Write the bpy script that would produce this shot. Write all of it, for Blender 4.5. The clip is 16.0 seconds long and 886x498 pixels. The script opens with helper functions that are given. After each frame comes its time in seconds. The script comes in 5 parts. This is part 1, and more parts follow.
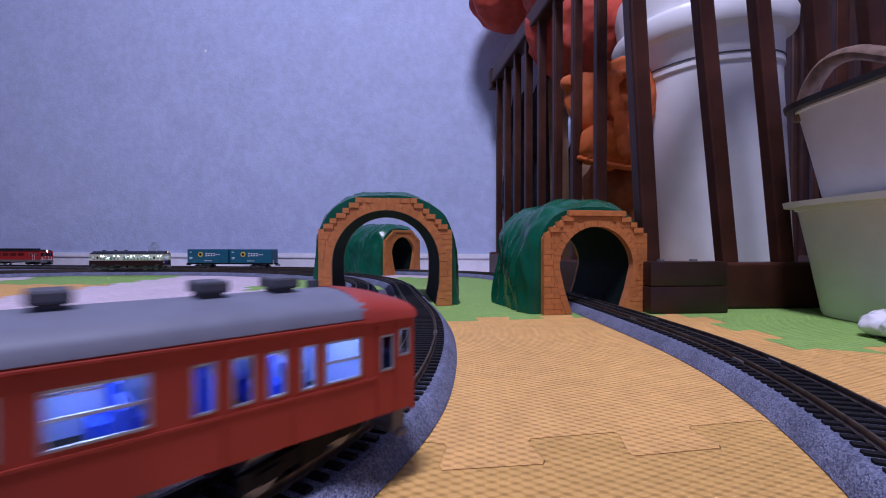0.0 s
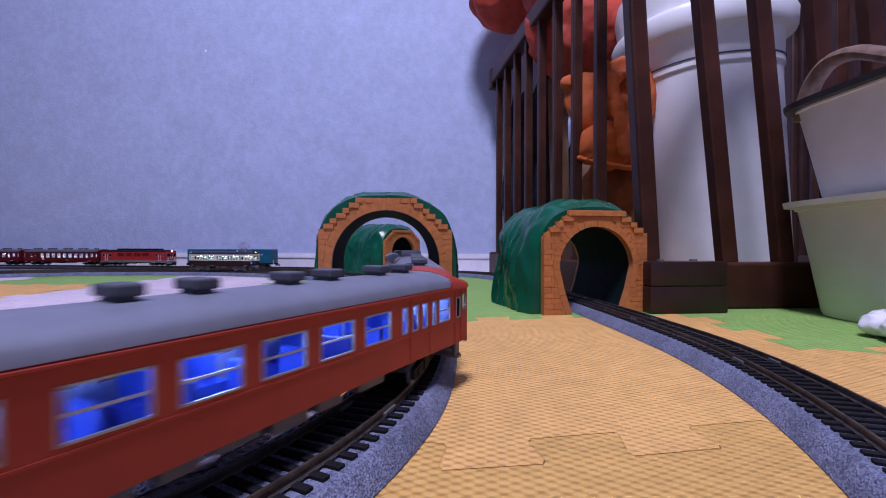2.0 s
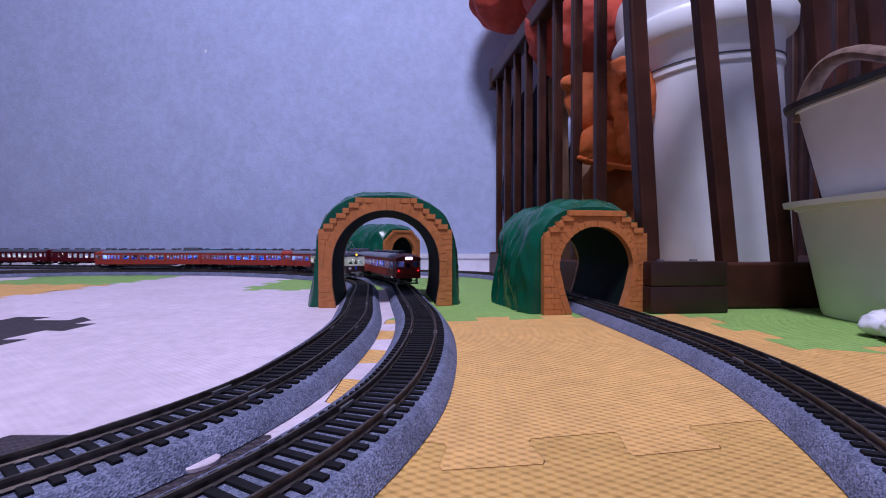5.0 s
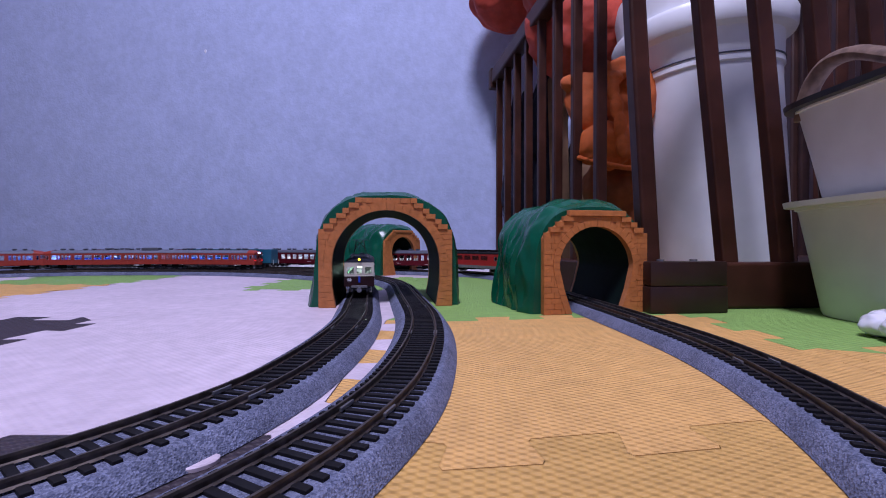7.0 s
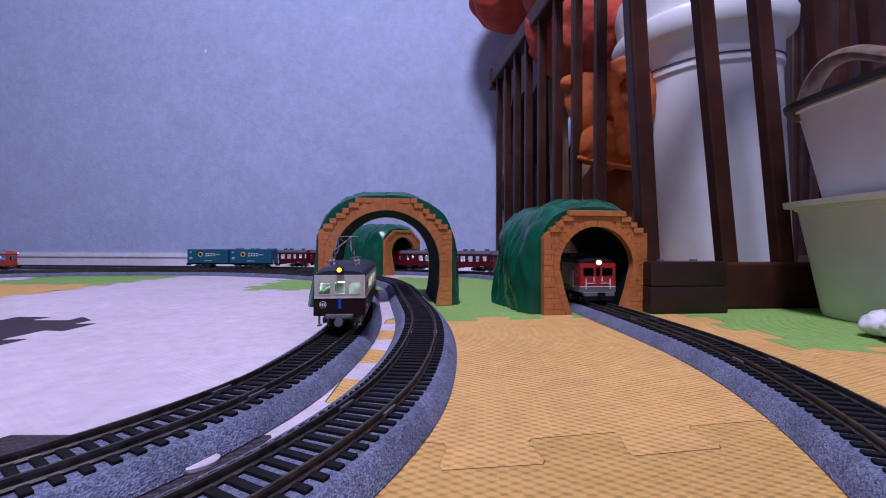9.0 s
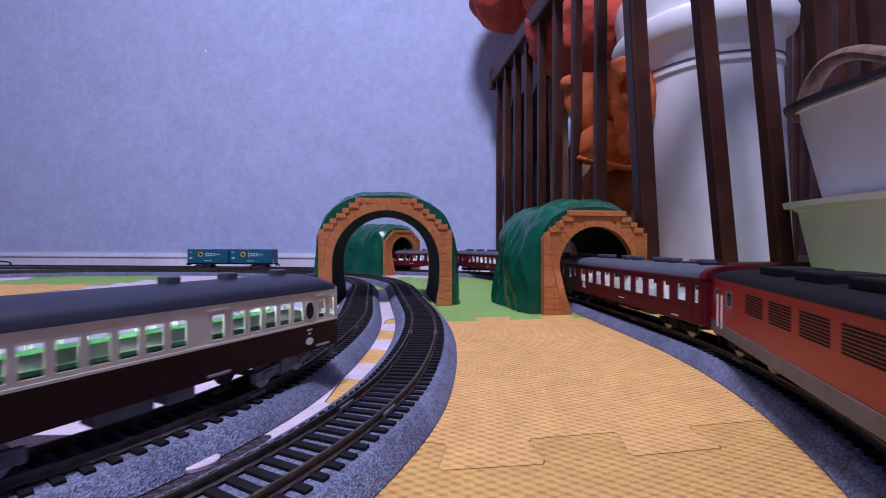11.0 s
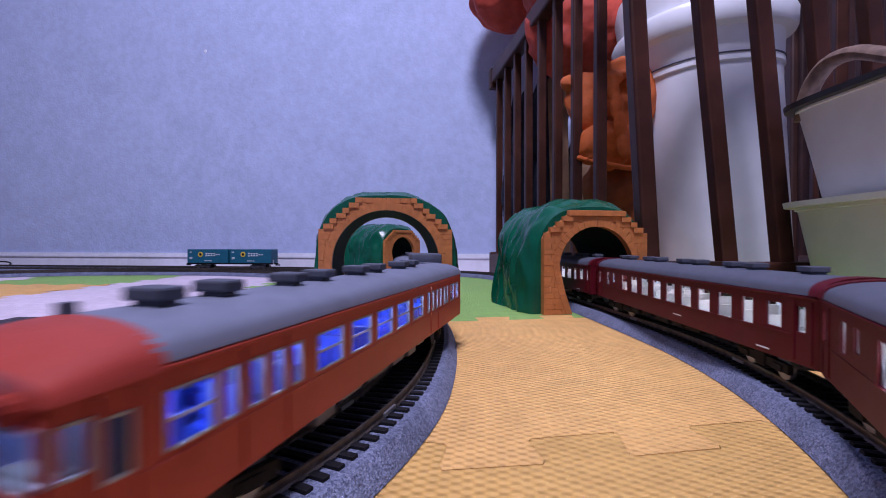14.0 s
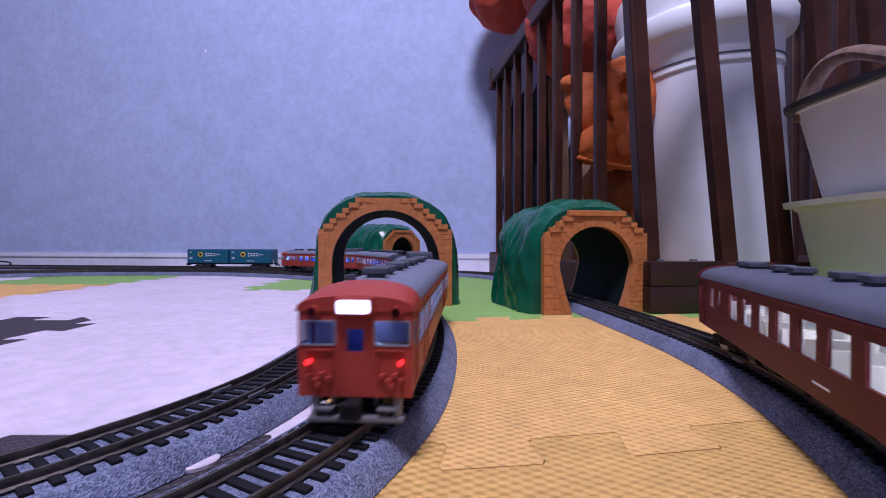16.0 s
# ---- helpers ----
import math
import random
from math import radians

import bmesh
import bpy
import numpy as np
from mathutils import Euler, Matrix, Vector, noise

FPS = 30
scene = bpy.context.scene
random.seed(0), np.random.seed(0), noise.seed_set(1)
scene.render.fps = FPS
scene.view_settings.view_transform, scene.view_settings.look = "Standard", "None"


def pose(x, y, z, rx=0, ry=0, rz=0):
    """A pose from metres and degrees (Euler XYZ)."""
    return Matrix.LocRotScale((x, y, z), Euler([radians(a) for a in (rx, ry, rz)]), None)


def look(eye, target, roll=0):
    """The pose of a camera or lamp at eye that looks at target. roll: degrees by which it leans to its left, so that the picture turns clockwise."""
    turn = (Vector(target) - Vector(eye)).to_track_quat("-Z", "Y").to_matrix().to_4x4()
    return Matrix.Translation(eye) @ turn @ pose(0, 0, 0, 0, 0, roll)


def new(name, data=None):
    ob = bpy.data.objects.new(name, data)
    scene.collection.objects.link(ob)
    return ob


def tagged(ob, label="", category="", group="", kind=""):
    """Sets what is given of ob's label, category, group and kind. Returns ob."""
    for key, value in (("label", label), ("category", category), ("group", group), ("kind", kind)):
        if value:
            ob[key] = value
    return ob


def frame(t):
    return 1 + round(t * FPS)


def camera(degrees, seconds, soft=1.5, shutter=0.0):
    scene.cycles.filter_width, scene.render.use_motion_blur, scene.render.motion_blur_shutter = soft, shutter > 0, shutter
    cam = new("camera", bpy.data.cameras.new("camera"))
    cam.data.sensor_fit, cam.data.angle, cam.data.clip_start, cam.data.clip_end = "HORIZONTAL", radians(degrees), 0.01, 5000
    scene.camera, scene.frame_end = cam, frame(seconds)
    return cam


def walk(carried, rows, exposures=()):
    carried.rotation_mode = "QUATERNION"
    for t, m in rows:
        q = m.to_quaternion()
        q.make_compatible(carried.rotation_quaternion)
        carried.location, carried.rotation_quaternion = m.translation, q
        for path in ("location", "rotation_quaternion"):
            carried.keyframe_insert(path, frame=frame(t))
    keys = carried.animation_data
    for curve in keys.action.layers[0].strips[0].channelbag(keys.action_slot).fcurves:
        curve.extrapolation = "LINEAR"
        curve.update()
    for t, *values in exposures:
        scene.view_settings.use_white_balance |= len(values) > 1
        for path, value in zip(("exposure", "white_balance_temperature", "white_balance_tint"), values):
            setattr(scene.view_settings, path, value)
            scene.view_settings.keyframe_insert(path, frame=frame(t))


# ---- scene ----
# The camera stands on the mat, its lens 66 mm above it.
cam = camera(91.8, 16.0, soft=1.0, shutter=0.28)
EYE = pose(0, 0, 0.066, 89.47, 0, 0)
walk(cam, [(0.0, EYE), (16.0, EYE)], exposures=[(0.0, 0.0), (1.5, 0.12), (3.5, 0.10), (6.5, 0.02), (9.0, 0.0), (11.5, 0.15), (12.5, 0.06), (14.5, 0.20), (16.0, 0.20)])

# ---- light: one cool ceiling lamp in a closed room ----
world = bpy.data.worlds.new("room_world")
world.use_nodes = True
world.node_tree.nodes["Background"].inputs["Color"].default_value = (0.35, 0.40, 0.62, 1)
world.node_tree.nodes["Background"].inputs["Strength"].default_value = 0.10
scene.world = world


def area_lamp(name, m, size, power, color):
    data = bpy.data.lights.new(name, "AREA")
    data.shape, data.size, data.energy, data.color = "DISK", size, power, color
    ob = new(name, data)
    ob.matrix_world = m
    return ob


area_lamp("ceiling_lamp_light", look((-0.15, -0.45, 2.30), (0.05, 0.30, 0)), 0.45, 74, (0.695, 0.685, 1.0))


# ---- materials ----
def material(name, color, rough=0.5, metal=0.0, grain=60.0, amount=0.12, bump=0.0, bump_scale=200.0,
             second=None, patch=8.0, emit=0.0, coat=0.0, voro=False, bump_dist=0.001, spec=0.35):
    """Two scales of variation round a base colour, and fine relief."""
    m = bpy.data.materials.new(name)
    m.use_nodes = True
    n, l = m.node_tree.nodes, m.node_tree.links
    b = n["Principled BSDF"]
    b.inputs["Roughness"].default_value = rough
    b.inputs["Metallic"].default_value = metal
    b.inputs["Coat Weight"].default_value = coat
    b.inputs["Specular IOR Level"].default_value = spec
    tc = n.new("ShaderNodeTexCoord")
    n1 = n.new("ShaderNodeTexNoise"); n1.inputs["Scale"].default_value = grain; n1.inputs["Detail"].default_value = 4
    n2 = n.new("ShaderNodeTexNoise"); n2.inputs["Scale"].default_value = patch; n2.inputs["Detail"].default_value = 3
    l.new(tc.outputs["Object"], n1.inputs["Vector"]); l.new(tc.outputs["Object"], n2.inputs["Vector"])
    mix = n.new("ShaderNodeMix"); mix.data_type = "RGBA"
    sec = second or [c * (1 - amount * 2) for c in color]
    r1 = n.new("ShaderNodeMapRange"); r1.inputs["From Min"].default_value = 0.35; r1.inputs["From Max"].default_value = 0.65
    src = n1.outputs["Fac"]
    if voro:
        v = n.new("ShaderNodeTexVoronoi"); v.inputs["Scale"].default_value = grain
        l.new(tc.outputs["Object"], v.inputs["Vector"])
        sep = n.new("ShaderNodeSeparateColor"); l.new(v.outputs["Color"], sep.inputs["Color"])
        src = sep.outputs["Red"]
        r1.inputs["From Min"].default_value, r1.inputs["From Max"].default_value = 0.0, 1.0
    l.new(src, r1.inputs["Value"])
    l.new(r1.outputs["Result"], mix.inputs["Factor"])
    mix.inputs["A"].default_value = (*color, 1); mix.inputs["B"].default_value = (*sec, 1)
    hsv = n.new("ShaderNodeHueSaturation")
    r2 = n.new("ShaderNodeMapRange"); r2.inputs["From Min"].default_value = 0.3; r2.inputs["From Max"].default_value = 0.7
    r2.inputs["To Min"].default_value = 1 - amount; r2.inputs["To Max"].default_value = 1 + amount
    l.new(n2.outputs["Fac"], r2.inputs["Value"]); l.new(r2.outputs["Result"], hsv.inputs["Value"])
    l.new(mix.outputs["Result"], hsv.inputs["Color"]); l.new(hsv.outputs["Color"], b.inputs["Base Color"])
    rr = n.new("ShaderNodeMapRange"); rr.inputs["To Min"].default_value = max(0.02, rough - 0.08); rr.inputs["To Max"].default_value = min(1, rough + 0.08)
    l.new(n2.outputs["Fac"], rr.inputs["Value"]); l.new(rr.outputs["Result"], b.inputs["Roughness"])
    if bump:
        n3 = n.new("ShaderNodeTexNoise"); n3.inputs["Scale"].default_value = bump_scale; n3.inputs["Detail"].default_value = 3
        l.new(tc.outputs["Object"], n3.inputs["Vector"])
        bp = n.new("ShaderNodeBump"); bp.inputs["Strength"].default_value = bump; bp.inputs["Distance"].default_value = bump_dist
        if voro:
            v2 = n.new("ShaderNodeTexVoronoi"); v2.inputs["Scale"].default_value = bump_scale
            l.new(tc.outputs["Object"], v2.inputs["Vector"])
        l.new(v2.outputs["Distance"] if voro else n3.outputs["Fac"], bp.inputs["Height"]); l.new(bp.outputs["Normal"], b.inputs["Normal"])
    if emit:
        b.inputs["Emission Color"].default_value = (*color, 1)
        b.inputs["Emission Strength"].default_value = emit
    return m


def foam(name, color, relief=0.8):
    """Puzzle-mat foam: staggered rows of small soft ridges."""
    m = material(name, color, rough=0.62, grain=90, amount=0.07, patch=14)
    weave(m, 0.0066, 0.0038, "Y", relief, 0.0009)
    return m


def weave(m, wide, deep, axis, strength, height):
    """Soft staggered bumps over a material, wide by deep metres to a pair."""
    n, l = m.node_tree.nodes, m.node_tree.links
    mp = n.new("ShaderNodeMapping"); mp.inputs["Rotation"].default_value = (0, 0, 0.10)
    l.new(n["Texture Coordinate"].outputs["Object"], mp.inputs["Vector"])
    sp = n.new("ShaderNodeSeparateXYZ"); l.new(mp.outputs["Vector"], sp.inputs["Vector"])

    def node(op, a, value):
        q = n.new("ShaderNodeMath"); q.operation = op
        l.new(a, q.inputs[0])
        if hasattr(value, "is_output"):
            l.new(value, q.inputs[1])
        elif value is not None:
            q.inputs[1].default_value = value
        return q.outputs[0]
    sx = node("SINE", node("MULTIPLY", sp.outputs["X"], 2 * math.pi / wide), None)
    sy = node("SINE", node("MULTIPLY", sp.outputs[axis], 2 * math.pi / deep), None)
    h = node("MULTIPLY", sx, sy)
    bp = n.new("ShaderNodeBump"); bp.inputs["Strength"].default_value = strength; bp.inputs["Distance"].default_value = height
    l.new(h, bp.inputs["Height"]); l.new(bp.outputs["Normal"], n["Principled BSDF"].inputs["Normal"])


def glass(name, tint=(0.85, 0.9, 0.95), rough=0.03):
    m = bpy.data.materials.new(name)
    m.use_nodes = True
    b = m.node_tree.nodes["Principled BSDF"]
    b.inputs["Base Color"].default_value = (*tint, 1)
    b.inputs["Transmission Weight"].default_value = 1.0
    b.inputs["Roughness"].default_value = rough
    b.inputs["IOR"].default_value = 1.1
    return m


WALLPAPER = material("wallpaper", (0.435, 0.495, 0.70), rough=0.75, grain=55, amount=0.05, patch=14, bump=0.5, bump_scale=140, bump_dist=0.0015)
PAINT = material("white_trim", (0.74, 0.74, 0.80), rough=0.4, amount=0.04)
MATS = {"orange": foam("foam_orange", (0.77, 0.43, 0.135)), "ochre": foam("foam_ochre", (0.66, 0.375, 0.105)), "green": foam("foam_green", (0.27, 0.46, 0.11)),
        "white": foam("foam_white", (0.635, 0.53, 0.585), 0.25), "dark": foam("foam_dark", (0.050, 0.036, 0.045))}
BALLAST = material("ballast_grey", (0.070, 0.080, 0.128), rough=0.85, grain=1300, amount=0.22, second=(0.185, 0.20, 0.285), patch=60, voro=True, bump=0.8, bump_scale=1400, bump_dist=0.0006)
SLEEPER = material("sleeper_black", (0.009, 0.008, 0.010), spec=0.2, rough=0.65, grain=500, amount=0.2)
RAIL = material("rail_metal", (0.13, 0.105, 0.09), rough=0.5, metal=0.75, grain=220, amount=0.25)
GREEN = material("tunnel_green", (0.003, 0.095, 0.050), rough=0.26, grain=45, amount=0.15, patch=22, bump=0.35, bump_scale=90)
BROWN = material("tunnel_brick", (0.54, 0.19, 0.058), rough=0.42, grain=160, amount=0.10, patch=30, bump=0.15, bump_scale=500)
# near-black green: the shade inside the tunnels is put into this colour
LINING_SHADE = material("tunnel_lining_shade", (0.002, 0.011, 0.008), rough=0.7, amount=0.2, spec=0.14, bump=0.3, bump_scale=90)
WOOD = material("fence_wood", (0.062, 0.021, 0.013), rough=0.42, grain=26, amount=0.22, patch=9, bump=0.1, bump_scale=160, spec=0.22)
WHITEBIN = material("bin_plastic", (0.86, 0.87, 0.90), rough=0.34, grain=30, amount=0.03, patch=6)
TUB = material("tub_plastic", (0.80, 0.80, 0.84), rough=0.36, grain=40, amount=0.03, patch=8)
TUBGREEN = material("tub_plastic_green", (0.70, 0.72, 0.655), rough=0.36, grain=40, amount=0.03, patch=8)
DARKRIM = material("dark_rim", (0.03, 0.03, 0.035), rough=0.4)
ROPE = material("handle_brown", (0.24, 0.15, 0.11), rough=0.7, grain=130, amount=0.2, bump=0.4, bump_scale=400)
REDBAG = material("red_cloth", (0.48, 0.062, 0.035), rough=0.7, grain=70, amount=0.12, patch=10, bump=0.4, bump_scale=40, bump_dist=0.004)
ORANGEMESH = material("orange_mesh", (0.60, 0.125, 0.022), rough=0.65, grain=260, amount=0.18, second=(0.50, 0.105, 0.018), voro=True)
weave(ORANGEMESH, 0.0034, 0.0036, "Z", 0.5, 0.0008)
NAVY = material("navy_cloth", (0.012, 0.014, 0.030), rough=0.85, grain=60, amount=0.25)
TAN = material("tan_board", (0.34, 0.19, 0.11), rough=0.6, grain=40, amount=0.15)
CERAMIC = material("white_ceramic", (0.78, 0.77, 0.82), rough=0.18, amount=0.03)
CABLE = material("black_cable", (0.01, 0.01, 0.012), rough=0.5)
ORANGECAR = material("car_vermilion", (0.345, 0.045, 0.030), spec=0.25, rough=0.45, grain=90, amount=0.05, patch=25, bump=0.06, bump_scale=800)
ROOFGREY = material("roof_grey", (0.16, 0.17, 0.22), rough=0.55, grain=120, amount=0.06, patch=25)
COACHROOF = material("coach_roof", (0.090, 0.096, 0.125), rough=0.55, grain=120, amount=0.07, patch=25)
UNITGREY = material("roof_unit", (0.085, 0.09, 0.115), rough=0.6, grain=150, amount=0.1)
BLACK = material("underframe_black", (0.010, 0.009, 0.010), spec=0.15, rough=0.7, grain=200, amount=0.2)
SKIRT = material("skirt_grey", (0.15, 0.145, 0.15), rough=0.5, grain=150, amount=0.12)
MAROON = material("coach_maroon", (0.090, 0.0036, 0.010), spec=0.2, rough=0.5, grain=90, amount=0.06, patch=25)
LOCORED = material("loco_red", (0.37, 0.018, 0.018), rough=0.36, grain=90, amount=0.06)
CREAM = material("tram_cream", (0.60, 0.56, 0.47), rough=0.42, grain=90, amount=0.05)
CHOCOLATE = material("tram_chocolate", (0.024, 0.008, 0.009), spec=0.2, rough=0.4, grain=90, amount=0.08)
NIGHTBLUE = material("tram_roof", (0.022, 0.026, 0.045), rough=0.5, grain=90, amount=0.08)
TEAL = material("container_teal", (0.010, 0.105, 0.165), rough=0.45, grain=90, amount=0.06)
STEEL = material("steel_grey", (0.30, 0.30, 0.32), rough=0.38, metal=0.7, grain=150, amount=0.1)
WHITEMARK = material("white_mark", (0.72, 0.72, 0.74), rough=0.5, amount=0.04)
YELLOWMARK = material("yellow_mark", (0.70, 0.48, 0.06), rough=0.5, amount=0.04)
BLUESEAT = material("seat_blue", (0.015, 0.06, 0.50), rough=0.7, amount=0.1)
GREENSEAT = material("seat_green", (0.07, 0.22, 0.09), rough=0.7, amount=0.1)
PALESEAT = material("seat_pale", (0.55, 0.53, 0.52), rough=0.6, amount=0.06)
INNER = material("car_inner", (0.50, 0.50, 0.56), rough=0.6, amount=0.05)
INNERBLUE = material("car_inner_blue", (0.20, 0.25, 0.48), rough=0.6, amount=0.05)
SILVER = material("window_frame", (0.34, 0.36, 0.42), rough=0.4, metal=0.5, amount=0.05)
GLASS = glass("window_glass")
DARKGLASS = glass("dark_glass", (0.10, 0.14, 0.30), 0.05)
LAMP_WHITE = material("lamp_white", (0.64, 0.64, 1.0), emit=1.9)
LAMP_BLUE = material("lamp_blue", (0.50, 0.62, 1.0), emit=42)
LAMP_PALE = material("lamp_pale", (0.90, 0.88, 1.0), emit=25)
LAMP_GREEN = material("lamp_greenwhite", (0.85, 1.0, 0.90), emit=26)
LAMP_RED = material("lamp_red", (1.0, 0.02, 0.03), emit=2)
LAMP_YELLOW = material("lamp_yellow", (1.0, 0.62, 0.05), emit=2.2)


# ---- mesh helpers ----
def mesh_from(bm, name, mat, smooth=False):
    bmesh.ops.recalc_face_normals(bm, faces=bm.faces)
    me = bpy.data.meshes.new(name)
    bm.to_mesh(me)
    bm.free()
    for m in (mat if isinstance(mat, (list, tuple)) else [mat]):
        me.materials.append(m)
    if smooth:
        for p in me.polygons:
            p.use_smooth = True
        me.set_sharp_from_angle(angle=radians(38))
    return me


def part(name, bm, mat, parent=None, label="", smooth=False):
    ob = new(name, mesh_from(bm, name, mat, smooth))
    ob.parent = parent
    if label:
        ob["label"] = label
    return ob


def again(ob, m, parent=None):
    """One more piece on the same mesh."""
    o = new(ob.name.split(".")[0], ob.data)
    o.parent = parent or ob.parent
    o.matrix_basis = m
    return o


def empty(name, m, label, category, group=""):
    ob = new(name)
    ob.empty_display_size = 0.02
    ob.matrix_basis = m
    return tagged(ob, label, category, group)


def box(bm, x0, x1, y0, y1, z0, z1, bevel=0.0):
    r = bmesh.ops.create_cube(bm, size=1.0)
    vs = r["verts"]
    for v in vs:
        v.co = Vector((x0 if v.co.x < 0 else x1, y0 if v.co.y < 0 else y1, z0 if v.co.z < 0 else z1))
    if bevel:
        es = {e for v in vs for e in v.link_edges}
        bmesh.ops.bevel(bm, geom=list(es), offset=bevel, segments=2, affect="EDGES", profile=0.5)
    return vs


def cyl(bm, p, q, r0, r1=None, seg=12):
    p, q = Vector(p), Vector(q)
    m = Matrix.Translation((p + q) / 2) @ (q - p).to_track_quat("Z", "Y").to_matrix().to_4x4()
    bmesh.ops.create_cone(bm, cap_ends=True, segments=seg, radius1=r0, radius2=r0 if r1 is None else r1, depth=(q - p).length, matrix=m)


def nb():
    return bmesh.new()


def boxes(rows, bevel=0.0):
    bm = nb()
    for r in rows:
        box(bm, *r, bevel)
    return bm


def loft(bm, rings, closed=True, caps=True):
    """Skin over rings of equal counts."""
    vs = [[bm.verts.new(p) for p in ring] for ring in rings]
    for a, b in zip(vs, vs[1:]):
        k = len(a)
        for i in range(k if closed else k - 1):
            j = (i + 1) % k
            bm.faces.new((a[i], a[j], b[j], b[i]))
    if caps:
        bm.faces.new(vs[0][::-1])
        bm.faces.new(vs[-1])
    return vs


# ---- the lines of the three tracks ----
def arcs(x, y, a, segs, step=0.005):
    pts = [(x, y, a)]
    for length, k in segs:
        n = max(1, round(abs(length) / step))
        ds = length / n
        for _ in range(n):
            am = a + k * ds / 2
            x, y, a = x + ds * math.cos(am), y + ds * math.sin(am), a + k * ds
            pts.append((x, y, a))
    return pts


class Line:
    """A line that can be asked for its place and heading at any length."""

    def __init__(self, pts, closed=False):
        self.p, self.closed = pts, closed
        self.s = [0.0]
        for a, b in zip(pts, pts[1:]):
            self.s.append(self.s[-1] + math.dist(a[:2], b[:2]))
        self.length = self.s[-1]

    def at(self, s):
        turns = 0
        if self.closed:
            turns, s = divmod(s, self.length)
        i = min(max(int(np.searchsorted(self.s, s)) - 1, 0), len(self.p) - 2)
        u = (s - self.s[i]) / (self.s[i + 1] - self.s[i])
        a, b = self.p[i], self.p[i + 1]
        return Vector((a[0] + (b[0] - a[0]) * u, a[1] + (b[1] - a[1]) * u, 0)), a[2] + (b[2] - a[2]) * u + turns * 2 * math.pi


def oval(lap, off):
    """The double track: the near curve, the tunnel stretch, the far curve and the stretch along the wall, closed off to the left."""
    a0 = math.pi / 2 - 0.0086
    fw = [(0.12, 1.485), (0.2, -0.07), (0.3, 2.634)]
    fw.append(((math.pi - a0 - sum(n * k for n, k in fw)) / 1.643, 1.643))
    bw = [(-0.07, 1.485), (-(a0 - 0.07 * 1.485) / 5.114, 5.114)]
    f, b = arcs(-0.0682, 0.27, a0, fw), arcs(-0.0682, 0.27, a0, bw)
    r = (f[-1][1] - b[-1][1]) / 2
    shift = lambda pts: [(x + off * math.sin(a), y - off * math.cos(a), a) for x, y, a in pts]
    seen = b[::-1] + f[1:]
    rest = lap - Line(shift(seen)).length - math.pi * (r + off)
    l1 = (rest + f[-1][0] - b[-1][0]) / 2
    return Line(shift(seen + arcs(*f[-1], [(l1, 0), (math.pi * r, 1 / r), (rest - l1, 0)])[1:]), True)


LAP = 3.594
LINE_OUTER = oval(LAP, 0.055)
LINE_INNER = oval(LAP - 2 * math.pi * 0.055, 0.0)
_a = math.pi / 2 + 0.04
_far = arcs(0.1576, 0.28, _a, [(0.12, 0.338), (0.19, 0.0), (0.19, 0.1043), (0.2, 5.51), (0.35, 0.0), (0.2, 1.2), (2.6, 0.0)])
_near = arcs(0.1576, 0.28, _a, [(-0.20, 2.40), (-0.12, 1.7408), (-0.6, 1.74), (-1.4, 0.0)])
LINE_LONG = Line([(x, y, a + math.pi) for x, y, a in (_near[::-1] + _far[1:])[::-1]])
LONG_ZERO = Line(_far).length
LINE_SIDING = Line(arcs(-0.26, 0.974, radians(161), [(0.30, 0.9), (0.9, 0.0)]))
RAIL_TOP = 0.011


# ---- room ----
def slab(name, corners, z0, z1, mat, label, kind="structure"):
    bm = nb()
    low = [bm.verts.new((x, y, z0)) for x, y in corners]
    top = [bm.verts.new((x, y, z1)) for x, y in corners]
    bm.faces.new(low[::-1]); bm.faces.new(top)
    n = len(corners)
    for i in range(n):
        bm.faces.new((low[i], low[(i + 1) % n], top[(i + 1) % n], top[i]))
    return tagged(part(name, bm, mat), label, "", "", kind)


WALL_P, WALL_A = Vector((0.095, 1.087, 0)), radians(-8.5)
WD = Vector((math.cos(WALL_A), math.sin(WALL_A), 0))
WN = Vector((-WD.y, WD.x, 0))


def wall_box(u0, u1, n0, n1):
    return [tuple((WALL_P + WD * u + WN * n)[:2]) for u, n in ((u0, n0), (u1, n0), (u1, n1), (u0, n1))]


FLOORMAT = material("floor_board", (0.30, 0.22, 0.17), rough=0.5, grain=30, amount=0.1)
slab("floor", [(-4.2, -2.2), (2.6, -2.2), (2.6, 2.4), (-4.2, 2.4)], -0.06, -0.0105, FLOORMAT, "brown wooden floor below the foam mats")
slab("wall_north", wall_box(-4.6, 2.6, 0.0, 0.1), -0.06, 2.42, WALLPAPER, "pale lavender textured wallpaper wall")
slab("baseboard", wall_box(-4.6, 2.6, -0.006, -0.0005), -0.0105, 0.0440, PAINT, "white painted baseboard along the wall")
slab("trim", wall_box(-4.6, 2.6, -0.009, -0.0065), 0.0320, 0.0375, PAINT, "white moulding on the baseboard")
slab("wall_south", [(-4.2, -2.2), (2.6, -2.2), (2.6, -2.1), (-4.2, -2.1)], -0.06, 2.42, WALLPAPER, "pale lavender wall of the room")
slab("wall_east", [(2.5, -2.1), (2.6, -2.1), (2.6, 2.4), (2.5, 2.4)], -0.06, 2.42, WALLPAPER, "pale lavender wall of the room")
slab("wall_west", [(-4.2, -2.1), (-4.1, -2.1), (-4.1, 2.4), (-4.2, 2.4)], -0.06, 2.42, WALLPAPER, "pale lavender wall of the room")
